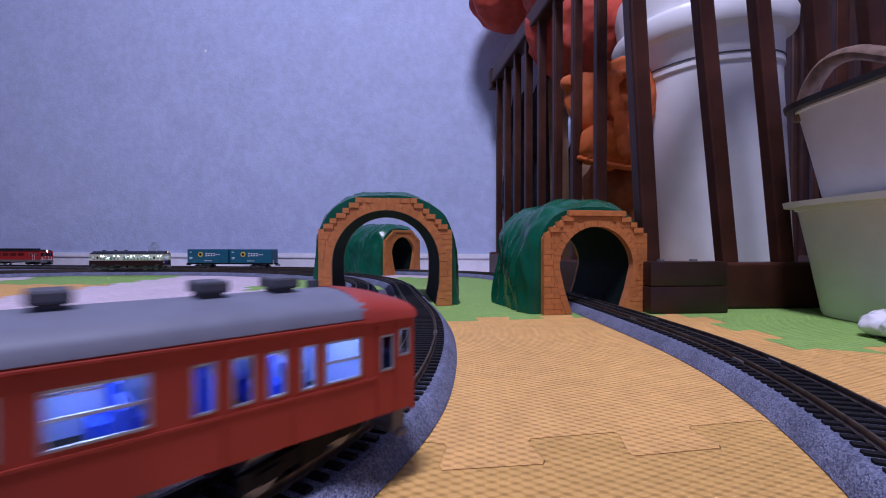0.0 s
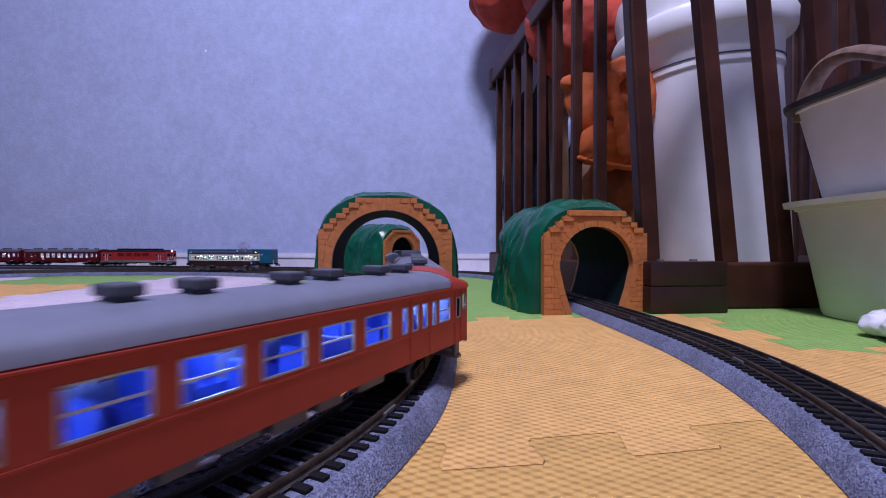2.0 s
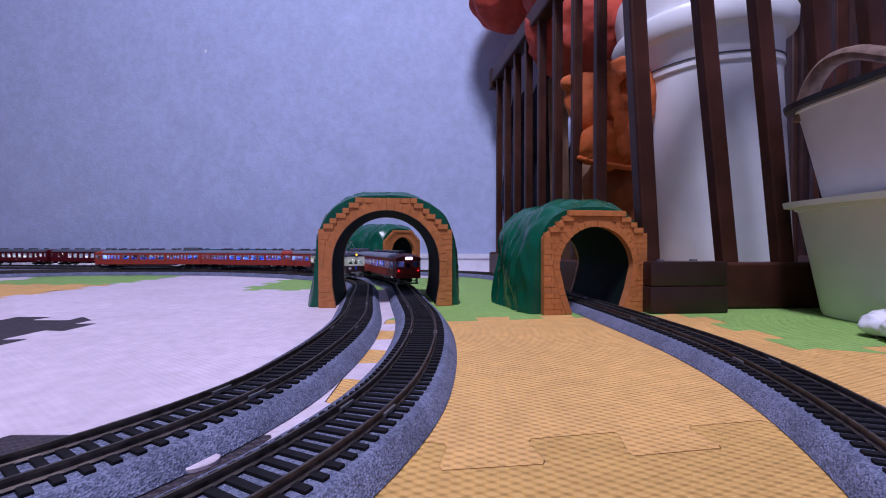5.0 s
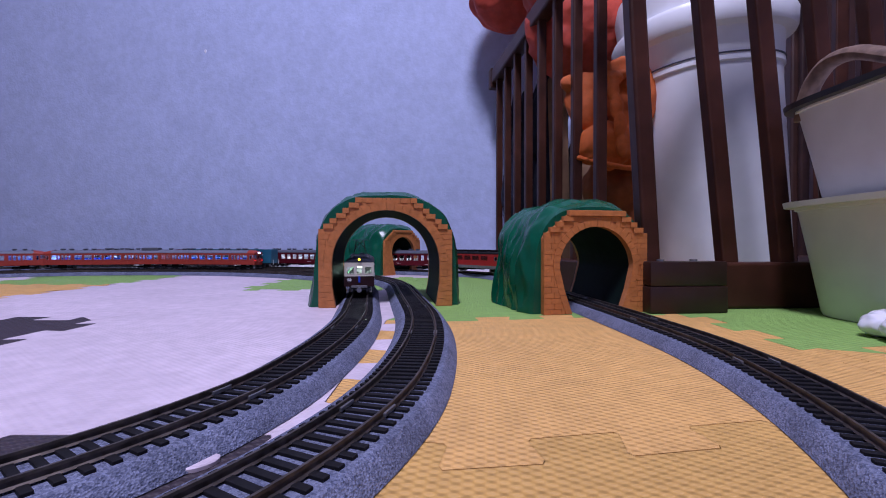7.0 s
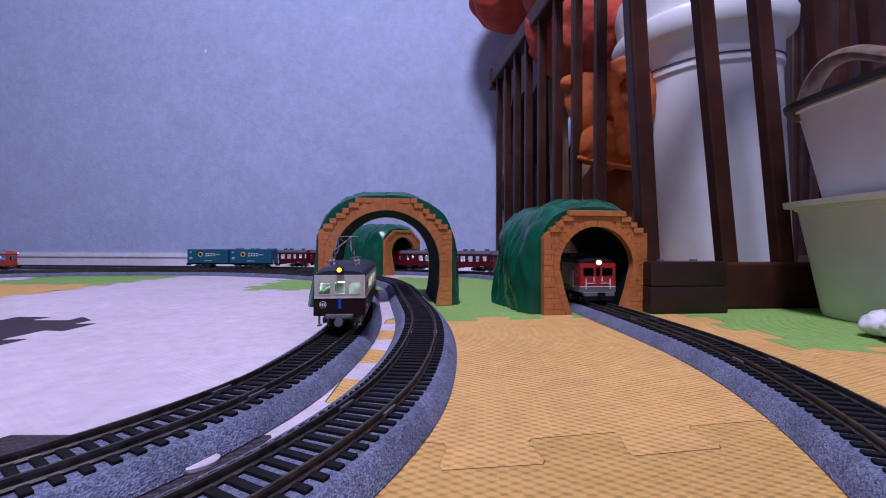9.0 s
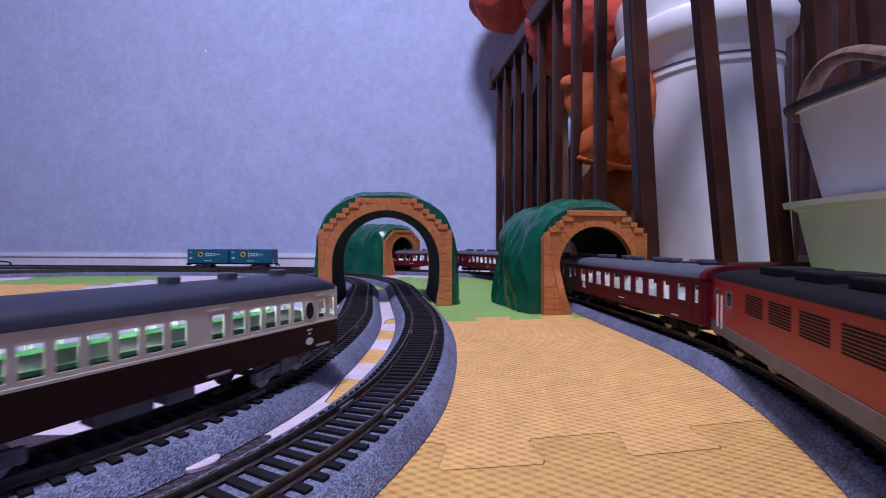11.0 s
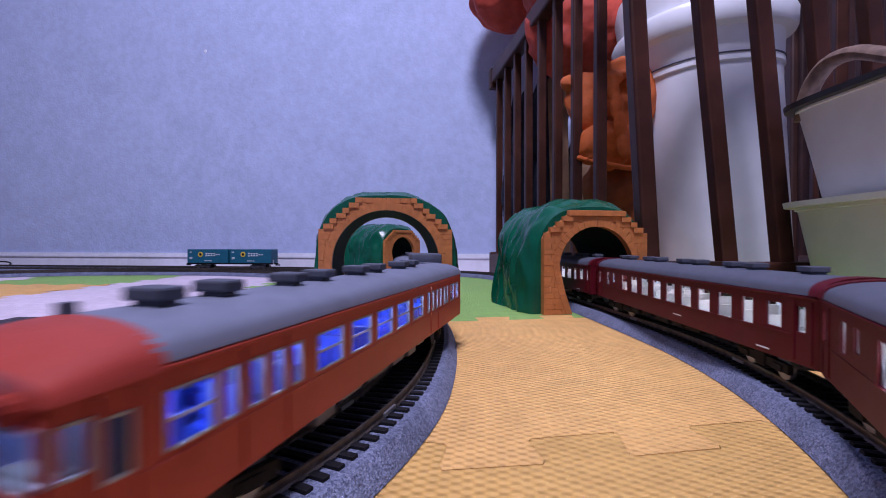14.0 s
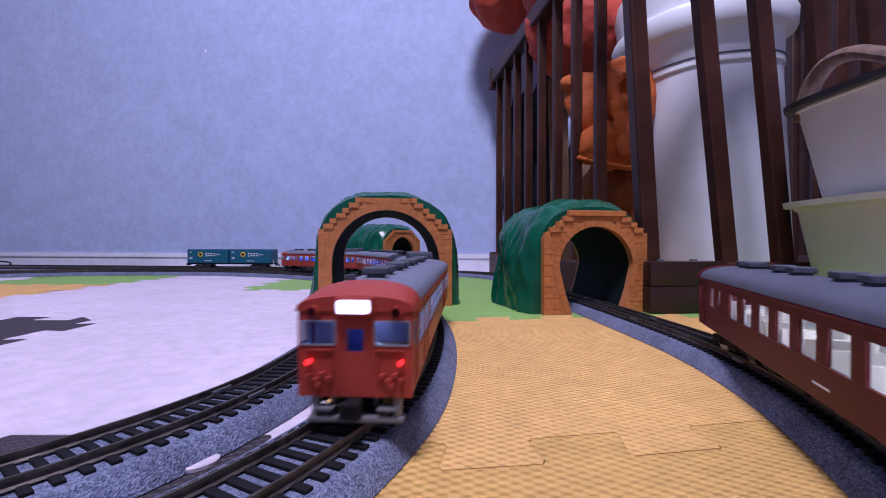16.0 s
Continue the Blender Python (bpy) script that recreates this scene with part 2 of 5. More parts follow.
slab("ceiling", [(-4.2, -2.2), (2.6, -2.2), (2.6, 2.4), (-4.2, 2.4)], 2.42, 2.5, PAINT, "white ceiling of the room")


# ---- foam mats ----
from mathutils import geometry

TOOTH, DEEP = 0.030, 0.0085


def toothed(c, u0, u1, g):
    """Points along the seam at c from u0 to u1: square teeth with a slight undercut."""
    out = []
    k0, k1 = math.ceil(u0 / TOOTH + 0.3), math.floor(u1 / TOOTH - 0.3)
    for k in range(k0, k1 + 1):
        sg = 1 if k % 2 else -1
        u = k * TOOTH
        out += [(u + 0.0001, c - sg * DEEP), (u + 0.0013, c - sg * DEEP * 0.75), (u - 0.0013, c + sg * DEEP * 0.75), (u - 0.0001, c + sg * DEEP)]
    return out


def lay(x, y):
    """The mats on the fence side lie a little askew."""
    return x, y + 0.17 * max(0.0, x) - 0.008 * min(1.0, max(0.0, (x + 0.04) / 0.05))


def foam_tile(x0, x1, y0, y1, color):
    g = 0.0003
    lev = lambda u: DEEP if math.floor(u / TOOTH) % 2 else -DEEP
    pts = [(x0 + g + lev(y0), y0 + g + lev(x0))] + [(u, v + g) for u, v in toothed(y0, x0, x1, 0)]
    pts += [(x1 - g + lev(y0), y0 + g + lev(x1))] + [(v - g, u) for u, v in toothed(x1, y0, y1, 0)]
    pts += [(x1 - g + lev(y1), y1 - g + lev(x1))] + [(u, v - g) for u, v in reversed(toothed(y1, x0, x1, 0))]
    pts += [(x0 + g + lev(y1), y1 - g + lev(x0))] + [(v + g, u) for u, v in reversed(toothed(x0, y0, y1, 0))]
    pts = [lay(x, y) for x, y in pts]
    n = len(pts)
    flat_v, _, flat_f, *_ = geometry.delaunay_2d_cdt([Vector(p) for p in pts], [(i, (i + 1) % n) for i in range(n)], [], 1, 1e-6)
    bm = nb()
    top = [bm.verts.new((v.x, v.y, 0)) for v in flat_v]
    for f in flat_f:
        bm.faces.new([top[i] for i in f])
    rim = [bm.verts.new((x, y, 0)) for x, y in pts]
    low = [bm.verts.new((x, y, -0.0102)) for x, y in pts]
    for i in range(n):
        bm.faces.new((rim[i], low[i], low[(i + 1) % n], rim[(i + 1) % n]))
    bmesh.ops.remove_doubles(bm, verts=bm.verts, dist=1e-6)
    words = {"ochre": "ochre orange foam puzzle mat tile with woven relief", "orange": "orange foam puzzle mat tile with woven relief", "green": "green foam puzzle mat tile with woven relief",
             "white": "pinkish white foam puzzle mat tile with woven relief", "dark": "dark brown foam puzzle mat tile with woven relief"}
    return tagged(part("foam_mat", bm, MATS[color]), words[color], "foam mat", "foam mats on the floor")


COLUMN, ROW = 0.255, 0.245
MAT_PLAN = {-6: (0.0, "wgwowg"), -5: (0.0, "wowgwo"), -4: (0.0, "dwogwg"), -3: (0.09, "ddwogw"), -2: (0.0, "dddwww"),
            -1: (0.0, "ddwwgw"), 0: (0.0, "yyoggw"), 1: (-0.155, "yyogog"), 2: (-0.155, "googow"), 3: (0.0, "ogowgo")}
for col, (moved, row) in MAT_PLAN.items():
    for j, letter in enumerate(row):
        xa, xb = (c if c < -0.1 else c + (0.004 if c <= 0 else 0.023) for c in (-0.045 + COLUMN * col, -0.045 + COLUMN * (col + 1)))
        ya = 0.14 + ROW * (j - 2) + moved
        foam_tile(xa, xb, ya, ya + ROW, {"o": "orange", "y": "ochre", "g": "green", "w": "white", "d": "dark"}[letter])

bm = nb()
loft(bm, [[Vector((0.0062 * k * math.cos(t), 0.0045 * k * math.sin(t), z)) for t in (2 * math.pi * i / 14 for i in range(14))] for z, k in ((0.0001, 1.0), (0.0012, 1.0), (0.0016, 0.9))])
tagged(part("foam_plug", bm, MATS["white"], None, "", True), "small white foam offcut lying between the tracks", "foam piece").matrix_basis = pose(-0.0735, 0.128, 0, 0, 0, 40)


# ---- tracks ----
def sweep(bm, line, s0, s1, profile, step=0.012, side=0.0):
    n = max(2, round((s1 - s0) / step))
    rings = []
    for i in range(n + 1):
        p, a = line.at(s0 + (s1 - s0) * i / n)
        r = Vector((math.sin(a), -math.cos(a), 0))
        rings.append([p + r * (x + side) + Vector((0, 0, z)) for x, z in profile])
    loft(bm, rings)


BED = [(-0.0218, 0.0004), (-0.0172, 0.0068), (-0.0160, 0.0074), (0.0160, 0.0074), (0.0172, 0.0068), (0.0218, 0.0004)]
RAILP = [(-0.0011, 0.0082), (-0.0004, 0.0088), (-0.00055, 0.0102), (-0.00045, 0.0110), (0.00045, 0.0110), (0.00055, 0.0102), (0.0004, 0.0088), (0.0011, 0.0082)]
SLEEPER_MESH = mesh_from(boxes([(-0.0013, 0.0013, -0.0140, 0.0140, 0.0070, 0.0084)], 0.0002), "sleeper", SLEEPER)


def track(line, s0, s1, n0, n1, label, pitch=0.0056):
    """Roadbed, two rails, and sleepers: single ones from n0 to n1, the far ones in one mesh."""
    thing = tagged(new("railway_track"), label, "model track", "model railway tracks")
    bm = nb(); sweep(bm, line, s0, s1, BED)
    part("roadbed", bm, BALLAST, thing, "grey speckled plastic ballast", True)
    for side in (-0.00825, 0.00825):
        bm = nb(); sweep(bm, line, s0, s1, RAILP, side=side)
        part("rail", bm, RAIL, thing, "tarnished metal rail")
    far = nb()
    s = s0
    while s < s1:
        p, a = line.at(s)
        m = Matrix.Translation(p) @ Matrix.Rotation(a, 4, "Z")
        if n0 <= s <= n1:
            o = new("sleeper", SLEEPER_MESH); o.parent = thing; o.matrix_basis = m
        else:
            vs = [far.verts.new(m @ Vector((x, y, z))) for z in (0.0070, 0.0084) for x, y in ((-0.0013, -0.014), (0.0013, -0.014), (0.0013, 0.014), (-0.0013, 0.014))]
            for q in ((4, 5, 6, 7), (0, 1, 5, 4), (1, 2, 6, 5), (2, 3, 7, 6), (3, 0, 4, 7)):
                far.faces.new([vs[i] for i in q])
        s += pitch
    tagged(part("far_sleepers", far, SLEEPER, thing), kind="stuff")
    # rail joiners near the tunnel and at the piece ends
    for s in (n0 + 0.17, n0 + 0.30, n0 + 0.42):
        p, a = line.at(s)
        bm = nb()
        for y in (-0.00825, 0.00825):
            box(bm, -0.0045, 0.0045, y - 0.0012, y + 0.0012, 0.0084, 0.0099, 0.0002)
        o = part("rail_joiner", bm, STEEL, thing, "bright metal rail joiner")
        o.matrix_basis = Matrix.Translation(p) @ Matrix.Rotation(a, 4, "Z")
    return thing


track(LINE_OUTER, 0.0, LINE_OUTER.length, 0.15, 0.95, "outer track of the double line on grey ballast")
track(LINE_INNER, 0.0, LINE_INNER.length, 0.08, 0.85, "inner track of the double line on grey ballast")
track(LINE_LONG, 0.3, LONG_ZERO + 1.2, LONG_ZERO - 0.35, LONG_ZERO + 0.3, "single track on grey ballast through the small tunnels")
track(LINE_SIDING, 0.0, LINE_SIDING.length, 0.0, 0.0, "straight siding track on grey ballast by the wall")


# ---- tunnels ----
def tunnel(m, hw, top, out, shoulder, high, flat, length, label, seed, bulge=0.004):
    thing = empty("toy_tunnel", m, label, "toy tunnel", "green toy tunnels")
    rz = hw
    zc = top - rz
    foot = hw * (0.93 if out > 0.06 else 0.66)
    n = 24
    arch = [(-foot, 0.0), (-(foot + hw) / 2 - hw * 0.03, zc * 0.5)] + [(-rz * math.cos(math.pi * i / n), zc + rz * math.sin(math.pi * i / n)) for i in range(n + 1)] + [((foot + hw) / 2 + hw * 0.03, zc * 0.5), (foot, 0.0)]
    cut = 0.0035
    outer = [(-out, 0.0), (-out, shoulder * 0.5), (-out, shoulder - cut), (-flat + cut * 0.2, high - cut * 0.6), (flat - cut * 0.2, high - cut * 0.6), (out, shoulder - cut), (out, shoulder * 0.5), (out, 0.0)]

    def along(poly, u):
        ls = [math.dist(a, b) for a, b in zip(poly, poly[1:])]
        d = u * sum(ls)
        for a, b, k in zip(poly, poly[1:], ls):
            if d <= k + 1e-9:
                return (a[0] + (b[0] - a[0]) * d / k, a[1] + (b[1] - a[1]) * d / k)
            d -= k
        return poly[-1]
    N = 72
    zb = shoulder * 0.30
    power = 2 / 3.0
    hill = [(-out - 0.004, 0.0), (-out - 0.003, zb)]
    for i in range(1, 40):
        t = math.pi * i / 40
        hill.append((-(out + 0.003) * math.copysign(abs(math.cos(t)) ** power, math.cos(t)), zb + (high + 0.0015 - zb) * math.sin(t) ** power))
    hill += [(out + 0.003, zb), (out + 0.004, 0.0)]
    # green hillside shell
    rings, lining = [], []
    R = 40
    for r in range(R + 1):
        y = 0.003 + (length - 0.003) * r / R
        ring = []
        for i in range(N + 1):
            x, z = along(hill, i / N)
            q = Vector((x, 0, z - shoulder * 0.45)).normalized()
            d = noise.noise(Vector((x * 34 + seed, y * 30, z * 30))) * 0.0044 + (0.5 - abs(noise.noise(Vector((x * 60 + seed, y * 75, z * 28))))) * 0.0052 + noise.noise(Vector((x * 150 + seed, y * 140, z * 120))) * 0.0011
            swell = bulge * min(1, y / 0.02) + 0.0015
            flare = 0.0035 * max(0, 1 - z / (shoulder * 0.6)) * (1 if y > 0.004 else 0.4)
            k = swell + d * min(1, y / 0.015) + flare
            z2 = max(0.0003, z + q.z * k if z > 0.003 else 0.0003)
            ring.append(Vector((x + q.x * k, y, z2)))
        inner = [along(arch, 1 - i / N) for i in range(N + 1)]
        ring += [Vector((x * 1.02, y, z * 1.005 + 0.0003)) for x, z in inner]
        rings.append(ring)
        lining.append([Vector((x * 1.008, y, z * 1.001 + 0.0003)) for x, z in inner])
    bm = nb()
    loft(bm, rings)
    part("hill_shell", bm, GREEN, thing, "glossy dark green moulded plastic hillside", True)
    # sheet inside the arch, coloured near black to stand for the tunnel's shade
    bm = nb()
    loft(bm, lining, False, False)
    part("lining", bm, LINING_SHADE, thing, "near-black green inner sheet with the tunnel shade put into its colour", True)
    # portal faces, both ends
    for y0, y1 in ((-0.0035, 0.0030), (length, length + 0.004)):
        bm = nb()
        a = [along(arch, i / N) for i in range(N + 1)]
        b = [along(outer, i / N) for i in range(N + 1)]
        va = [[bm.verts.new((x, y, z + 0.0003)) for x, z in a] for y in (y0, y1)]
        vb = [[bm.verts.new((x, y, z + 0.0003)) for x, z in b] for y in (y0, y1)]
        for i in range(N):
            bm.faces.new((va[0][i], va[0][i + 1], vb[0][i + 1], vb[0][i]))
            bm.faces.new((va[1][i], vb[1][i], vb[1][i + 1], va[1][i + 1]))
            bm.faces.new((va[0][i], va[1][i], va[1][i + 1], va[0][i + 1]))
            bm.faces.new((vb[0][i], vb[0][i + 1], vb[1][i + 1], vb[1][i]))
        portal = part("portal", bm, BROWN, thing, "orange-brown plastic portal moulded as brickwork")
        if y0 > 0:
            continue
        # ring stones round the arch
        K = 34
        w = (out - hw) * (0.62 if out > 0.06 else 0.42)
        for i in range(K):
            bm = nb()
            p = [along(arch, (i + e) / K) for e in (0.025, 0.975)]
            q = []
            for x, z in p:
                c = Vector((x, max(0.0, z - zc) if z > zc else 0.0))
                nrm = (Vector((x, z - zc)) if z > zc else Vector((x, 0))).normalized()
                q.append((x + nrm.x * w, z + nrm.y * w))
            cor = [p[0], p[1], q[1], q[0]]
            f = [bm.verts.new((x, y0 - 0.0009, z + 0.0004)) for x, z in cor]
            g = [bm.verts.new((x, y0 + 0.001, z + 0.0004)) for x, z in cor]
            bm.faces.new(f)
            for j in range(4):
                bm.faces.new((f[j], g[j], g[(j + 1) % 4], f[(j + 1) % 4]))
            part("arch_stone", bm, BROWN, portal)
        # courses of bricks beside and above the arch, the top edge in steps
        rows = 21 if out > 0.06 else 19
        ch = high / rows
        for r in range(rows):
            z = r * ch
            zm = z + ch / 2
            if zm <= shoulder:
                edge = out
            else:
                edge = flat + (out - flat) * (high - z - ch) / (high - shoulder) + ch * 0.45
            reach = math.sqrt(max(0.0, (rz + w) ** 2 - (zm - zc) ** 2)) if zm > zc else (foot + (hw * 1.02 - foot) * min(1, zm / zc)) + w
            if zm > zc and zm >= zc + rz + w:
                reach = 0.0
            for sgn in (-1, 1):
                x = edge
                first = True
                while x > reach + 0.0012:
                    bl = 0.0105 if (r % 2 and first) else 0.0072 if first else 0.0105
                    x2 = max(reach, x - bl)
                    bm = nb()
                    proud = 0.0020 if (first and zm > shoulder) else 0.0006
                    box(bm, min(sgn * x, sgn * x2) + 0.00015, max(sgn * x, sgn * x2) - 0.00015, y0 - proud, y0 + 0.002, z + 0.0003, z + ch - 0.0001)
                    part("brick", bm, BROWN, portal)
                    x, first = x2, False
        if out > 0.06:
            continue
        bm = nb()
        box(bm, -flat - 0.003, flat + 0.003, y0 - 0.0026, y0 + 0.003, high - ch * 0.95, high + 0.0006, 0.0004)
        part("coping", bm, BROWN, portal)
    return thing


tunnel(pose(-0.0605, 0.4600, 0, 0, 0, 7.3), 0.0570, 0.1030, 0.0705, 0.082, 0.1160, 0.0300, 0.122,
       "green and brown plastic toy tunnel spanning the double track", 1.3, 0.0035)
tunnel(pose(0.1473, 0.4166, 0, 0, 0, 11.5), 0.0390, 0.0835, 0.0545, 0.077, 0.0985, 0.0270, 0.100,
       "green and brown toy tunnel over the single track beside the fence", 5.1, 0.0085)
_p, _d = LINE_LONG.at(LONG_ZERO - 0.795)
tunnel(Matrix.Translation(_p + Vector((-0.006, 0, 0))) @ Matrix.Rotation(_d + math.pi / 2 - radians(19), 4, "Z"), 0.0350, 0.0835, 0.0545, 0.077, 0.0985, 0.0270, 0.130,
       "green and brown toy tunnel over the single track near the wall", 9.7, 0.010)


# ---- playpen fence ----
def fence_panel(p, q, us, z_top, label, bar=(0.0115, 0.0135), low=0.046, rail_w=0.026, lean=0.0):
    p, q = Vector((*p, 0)), Vector((*q, 0))
    d = (q - p).normalized()
    thing = empty("playpen_fence", Matrix.Translation(p) @ Matrix.Rotation(math.atan2(d.y, d.x), 4, "Z"), label, "fence", "playpen fence panels")
    n = (q - p).length
    part("bottom_rail", boxes([(0, n, -rail_w / 2, rail_w / 2, 0.0003, low)], 0.003), WOOD, thing)
    shift = -z_top * math.tan(radians(lean))
    part("top_rail", boxes([(-0.012 + shift, n + shift, -0.013, 0.013, z_top - 0.030, z_top)], 0.003), WOOD, thing)
    one = None
    for u in us:
        m = pose(u * n, 0, 0, 0, -lean, 0)
        if one is None:
            one = part("bar", boxes([(-bar[0] / 2, bar[0] / 2, -bar[1] / 2, bar[1] / 2, low - 0.004, z_top - 0.028)], 0.002), WOOD, thing)
            one.matrix_basis = m
        else:
            again(one, m)
    return thing


side = fence_panel((0.124, 1.000), (0.204, 0.455), [0.045 + 0.117 * i for i in range(8)], 0.47, "dark brown wooden playpen fence panel meeting the wall")
part("end_foot", boxes([(-0.016, 0.004, -0.013, 0.013, 0.0003, 0.050)], 0.003), WOOD, side)
part("end_cap", boxes([(-0.018, 0.006, -0.015, 0.015, 0.43, 0.475)], 0.003), WOOD, side)
front = fence_panel((0.205, 0.447), (0.62, 0.475), [0.240 + 0.150 * i for i in range(6)], 0.47, "dark brown wooden playpen fence panel in front of the white bin", bar=(0.0175, 0.014), low=0.048, lean=6.0)
part("corner_post", boxes([(-0.009, 0.009, -0.009, 0.009, 0.04, 0.47)], 0.003), WOOD, front).matrix_basis = pose(0.012, 0, 0, 0, -3.5, 0)
FOOT = material("foot_plastic", (0.028, 0.012, 0.010), rough=0.35, amount=0.1)
part("corner_foot", boxes([(-0.010, 0.068, -0.038, -0.0135, 0.0003, 0.0262), (-0.0095, 0.0675, -0.0375, -0.0135, 0.0266, 0.050)], 0.0014), FOOT, front, "dark brown moulded plastic foot", True)
for sx in (0.008, 0.042):
    bm = nb(); cyl(bm, (sx, -0.024, 0.049), (sx, -0.024, 0.052), 0.0035)
    part("screw", bm, STEEL, front)
fence_panel((0.625, 0.478), (0.700, 0.830), [0.10 + 0.16 * i for i in range(6)], 0.60, "dark brown wooden playpen fence panel behind the tubs", bar=(0.014, 0.02))


# ---- bins, tubs and bags behind and beside the fence ----
def ring(cx, cy, z, rx, ry, n=40, power=2.0, turn=0.0):
    out = []
    for i in range(n):
        t = 2 * math.pi * i / n
        c, s = math.cos(t), math.sin(t)
        x, y = rx * math.copysign(abs(c) ** (2 / power), c), ry * math.copysign(abs(s) ** (2 / power), s)
        out.append(Vector((cx + x * math.cos(turn) - y * math.sin(turn), cy + x * math.sin(turn) + y * math.cos(turn), z)))
    return out


def white_bin(m, label):
    thing = empty("dustbin", m, label, "bin")
    bm = nb()
    loft(bm, [ring(0, 0, z, r, r * 0.92, 48, 2.3) for z, r in ((0.0005, 0.086), (0.006, 0.091), (0.27, 0.0950), (0.296, 0.0960), (0.298, 0.0985), (0.306, 0.0985))])
    part("bin_body", bm, WHITEBIN, thing, "white plastic bin body", True)
    bm = nb()
    loft(bm, [ring(0, 0, z, r, r * 0.92, 48, 2.3) for z, r in ((0.307, 0.0965), (0.312, 0.0985), (0.340, 0.101), (0.343, 0.113), (0.347, 0.115), (0.366, 0.117), (0.372, 0.114), (0.374, 0.106), (0.41, 0.109), (0.43, 0.104), (0.436, 0.05))])
    part("lid", bm, WHITEBIN, thing, "white plastic lid with a projecting rim", True)
    bm = nb()
    loft(bm, [ring(0, 0, z, 0.0998, 0.0918, 48, 2.3) for z in (0.3064, 0.3076)])
    part("rim_band", bm, UNITGREY, thing)
    part("clip", boxes([(0.094, 0.111, -0.006, 0.006, 0.3066, 0.3096)], 0.001), UNITGREY, thing)
    return thing


white_bin(pose(0.408, 0.640, 0.0082, 0, -5, 4), "tall white plastic bin with a lid behind the fence")


def tub(m, label, wallmat, rimmat, lx=0.16, ly=0.11, h=0.105):
    thing = empty("storage_tub", m, label, "plastic tub", "stacked plastic tubs")
    bm = nb()
    outer = [(0.0005, 0.875), (0.004, 0.885), (h * 0.5, 0.935), (h * 0.93, 0.985), (h * 0.935, 1.0), (h, 1.0)]
    inner = [(h, 0.97), (h * 0.9, 0.955), (h * 0.5, 0.91), (0.006, 0.855)]
    loft(bm, [ring(0, 0, z, lx * k, ly * k, 48, 7) for z, k in outer + inner])
    part("tub_body", bm, wallmat, thing, "", True)
    bm = nb()
    loft(bm, [ring(0, 0, z, lx * k, ly * k, 48, 7) for z, k in ((h - 0.004, 1.0), (h - 0.004, 1.045), (h + 0.001, 1.05), (h + 0.002, 1.0), (h + 0.001, 0.975))], caps=False)
    part("rim", bm, rimmat, thing, "", True)
    return thing


TUB_AT = (0.492, 0.325)
tub(pose(*TUB_AT, 0.0, 0, 0, 2), "pale greenish plastic tub standing on the mats", TUBGREEN, TUBGREEN)
tub(pose(*TUB_AT, 0.1075, 0, 0, 2), "off-white plastic tub with a dark rim stacked on another", TUB, DARKRIM, h=0.089)
bm = nb()
knots = [Vector(k) for k in ((0.345, 0.412, 0.184), (0.345, 0.409, 0.202), (0.346, 0.401, 0.219), (0.347, 0.386, 0.230), (0.348, 0.364, 0.2285), (0.349, 0.340, 0.216), (0.350, 0.320, 0.203), (0.351, 0.306, 0.186))]
pts = []
for i in range(25):
    u = i / 24 * (len(knots) - 1.001)
    k, w = int(u), u - int(u)
    a_, b_, c_, d_ = (knots[min(max(k + o, 0), len(knots) - 1)] for o in (-1, 0, 1, 2))
    pts.append(0.5 * (2 * b_ + (c_ - a_) * w + (2 * a_ - 5 * b_ + 4 * c_ - d_) * w * w + (3 * b_ - a_ - 3 * c_ + d_) * w ** 3))
rings = []
for i, p in enumerate(pts):
    d = (pts[min(i + 1, 24)] - pts[max(i - 1, 0)]).normalized()
    s_ = Vector((1, 0, 0)); u_ = d.cross(s_).normalized()
    rings.append([p + s_ * 0.0085 * math.cos(a) + u_ * 0.0060 * math.sin(a) for a in (2 * math.pi * k / 12 for k in range(12))])
loft(bm, rings)
strap = tagged(part("bag_handle", bm, ROPE, None, "", True), "brown padded bag handle standing out of the tub", "handle")


def lumpy(bm, c, r, seed, freq=20.0, amp=0.12, level=3, squash=(1, 1, 1), fine=0.0):
    res = bmesh.ops.create_icosphere(bm, subdivisions=level, radius=1.0)
    for v in res["verts"]:
        q = v.co.copy()
        k = 1 + amp * noise.noise(q * 2.0 + Vector((seed, seed * 2, 0))) * 1.6 + amp * 0.5 * noise.noise(q * 5.0 + Vector((seed, 3, seed))) + fine * noise.noise(q * 14.0)
        v.co = Vector(c) + Vector((q.x * r * squash[0] * k, q.y * r * squash[1] * k, q.z * r * squash[2] * k))


def bag(name, m, lumps, mat, label, category, seed):
    """A soft thing: rounded folds that run into one another, joined in one skin."""
    bm = nb()
    for i, (c, r, sq) in enumerate(lumps):
        lumpy(bm, c, r, seed + i * 3.7, amp=0.11, level=4, squash=sq, fine=0.02)
    ob = tagged(part(name, bm, mat, None, "", True), label, category)
    md = ob.modifiers.new("skin", "REMESH")
    md.mode, md.voxel_size, md.use_smooth_shade = "VOXEL", 0.0035, True
    ob.matrix_basis = m
    return ob


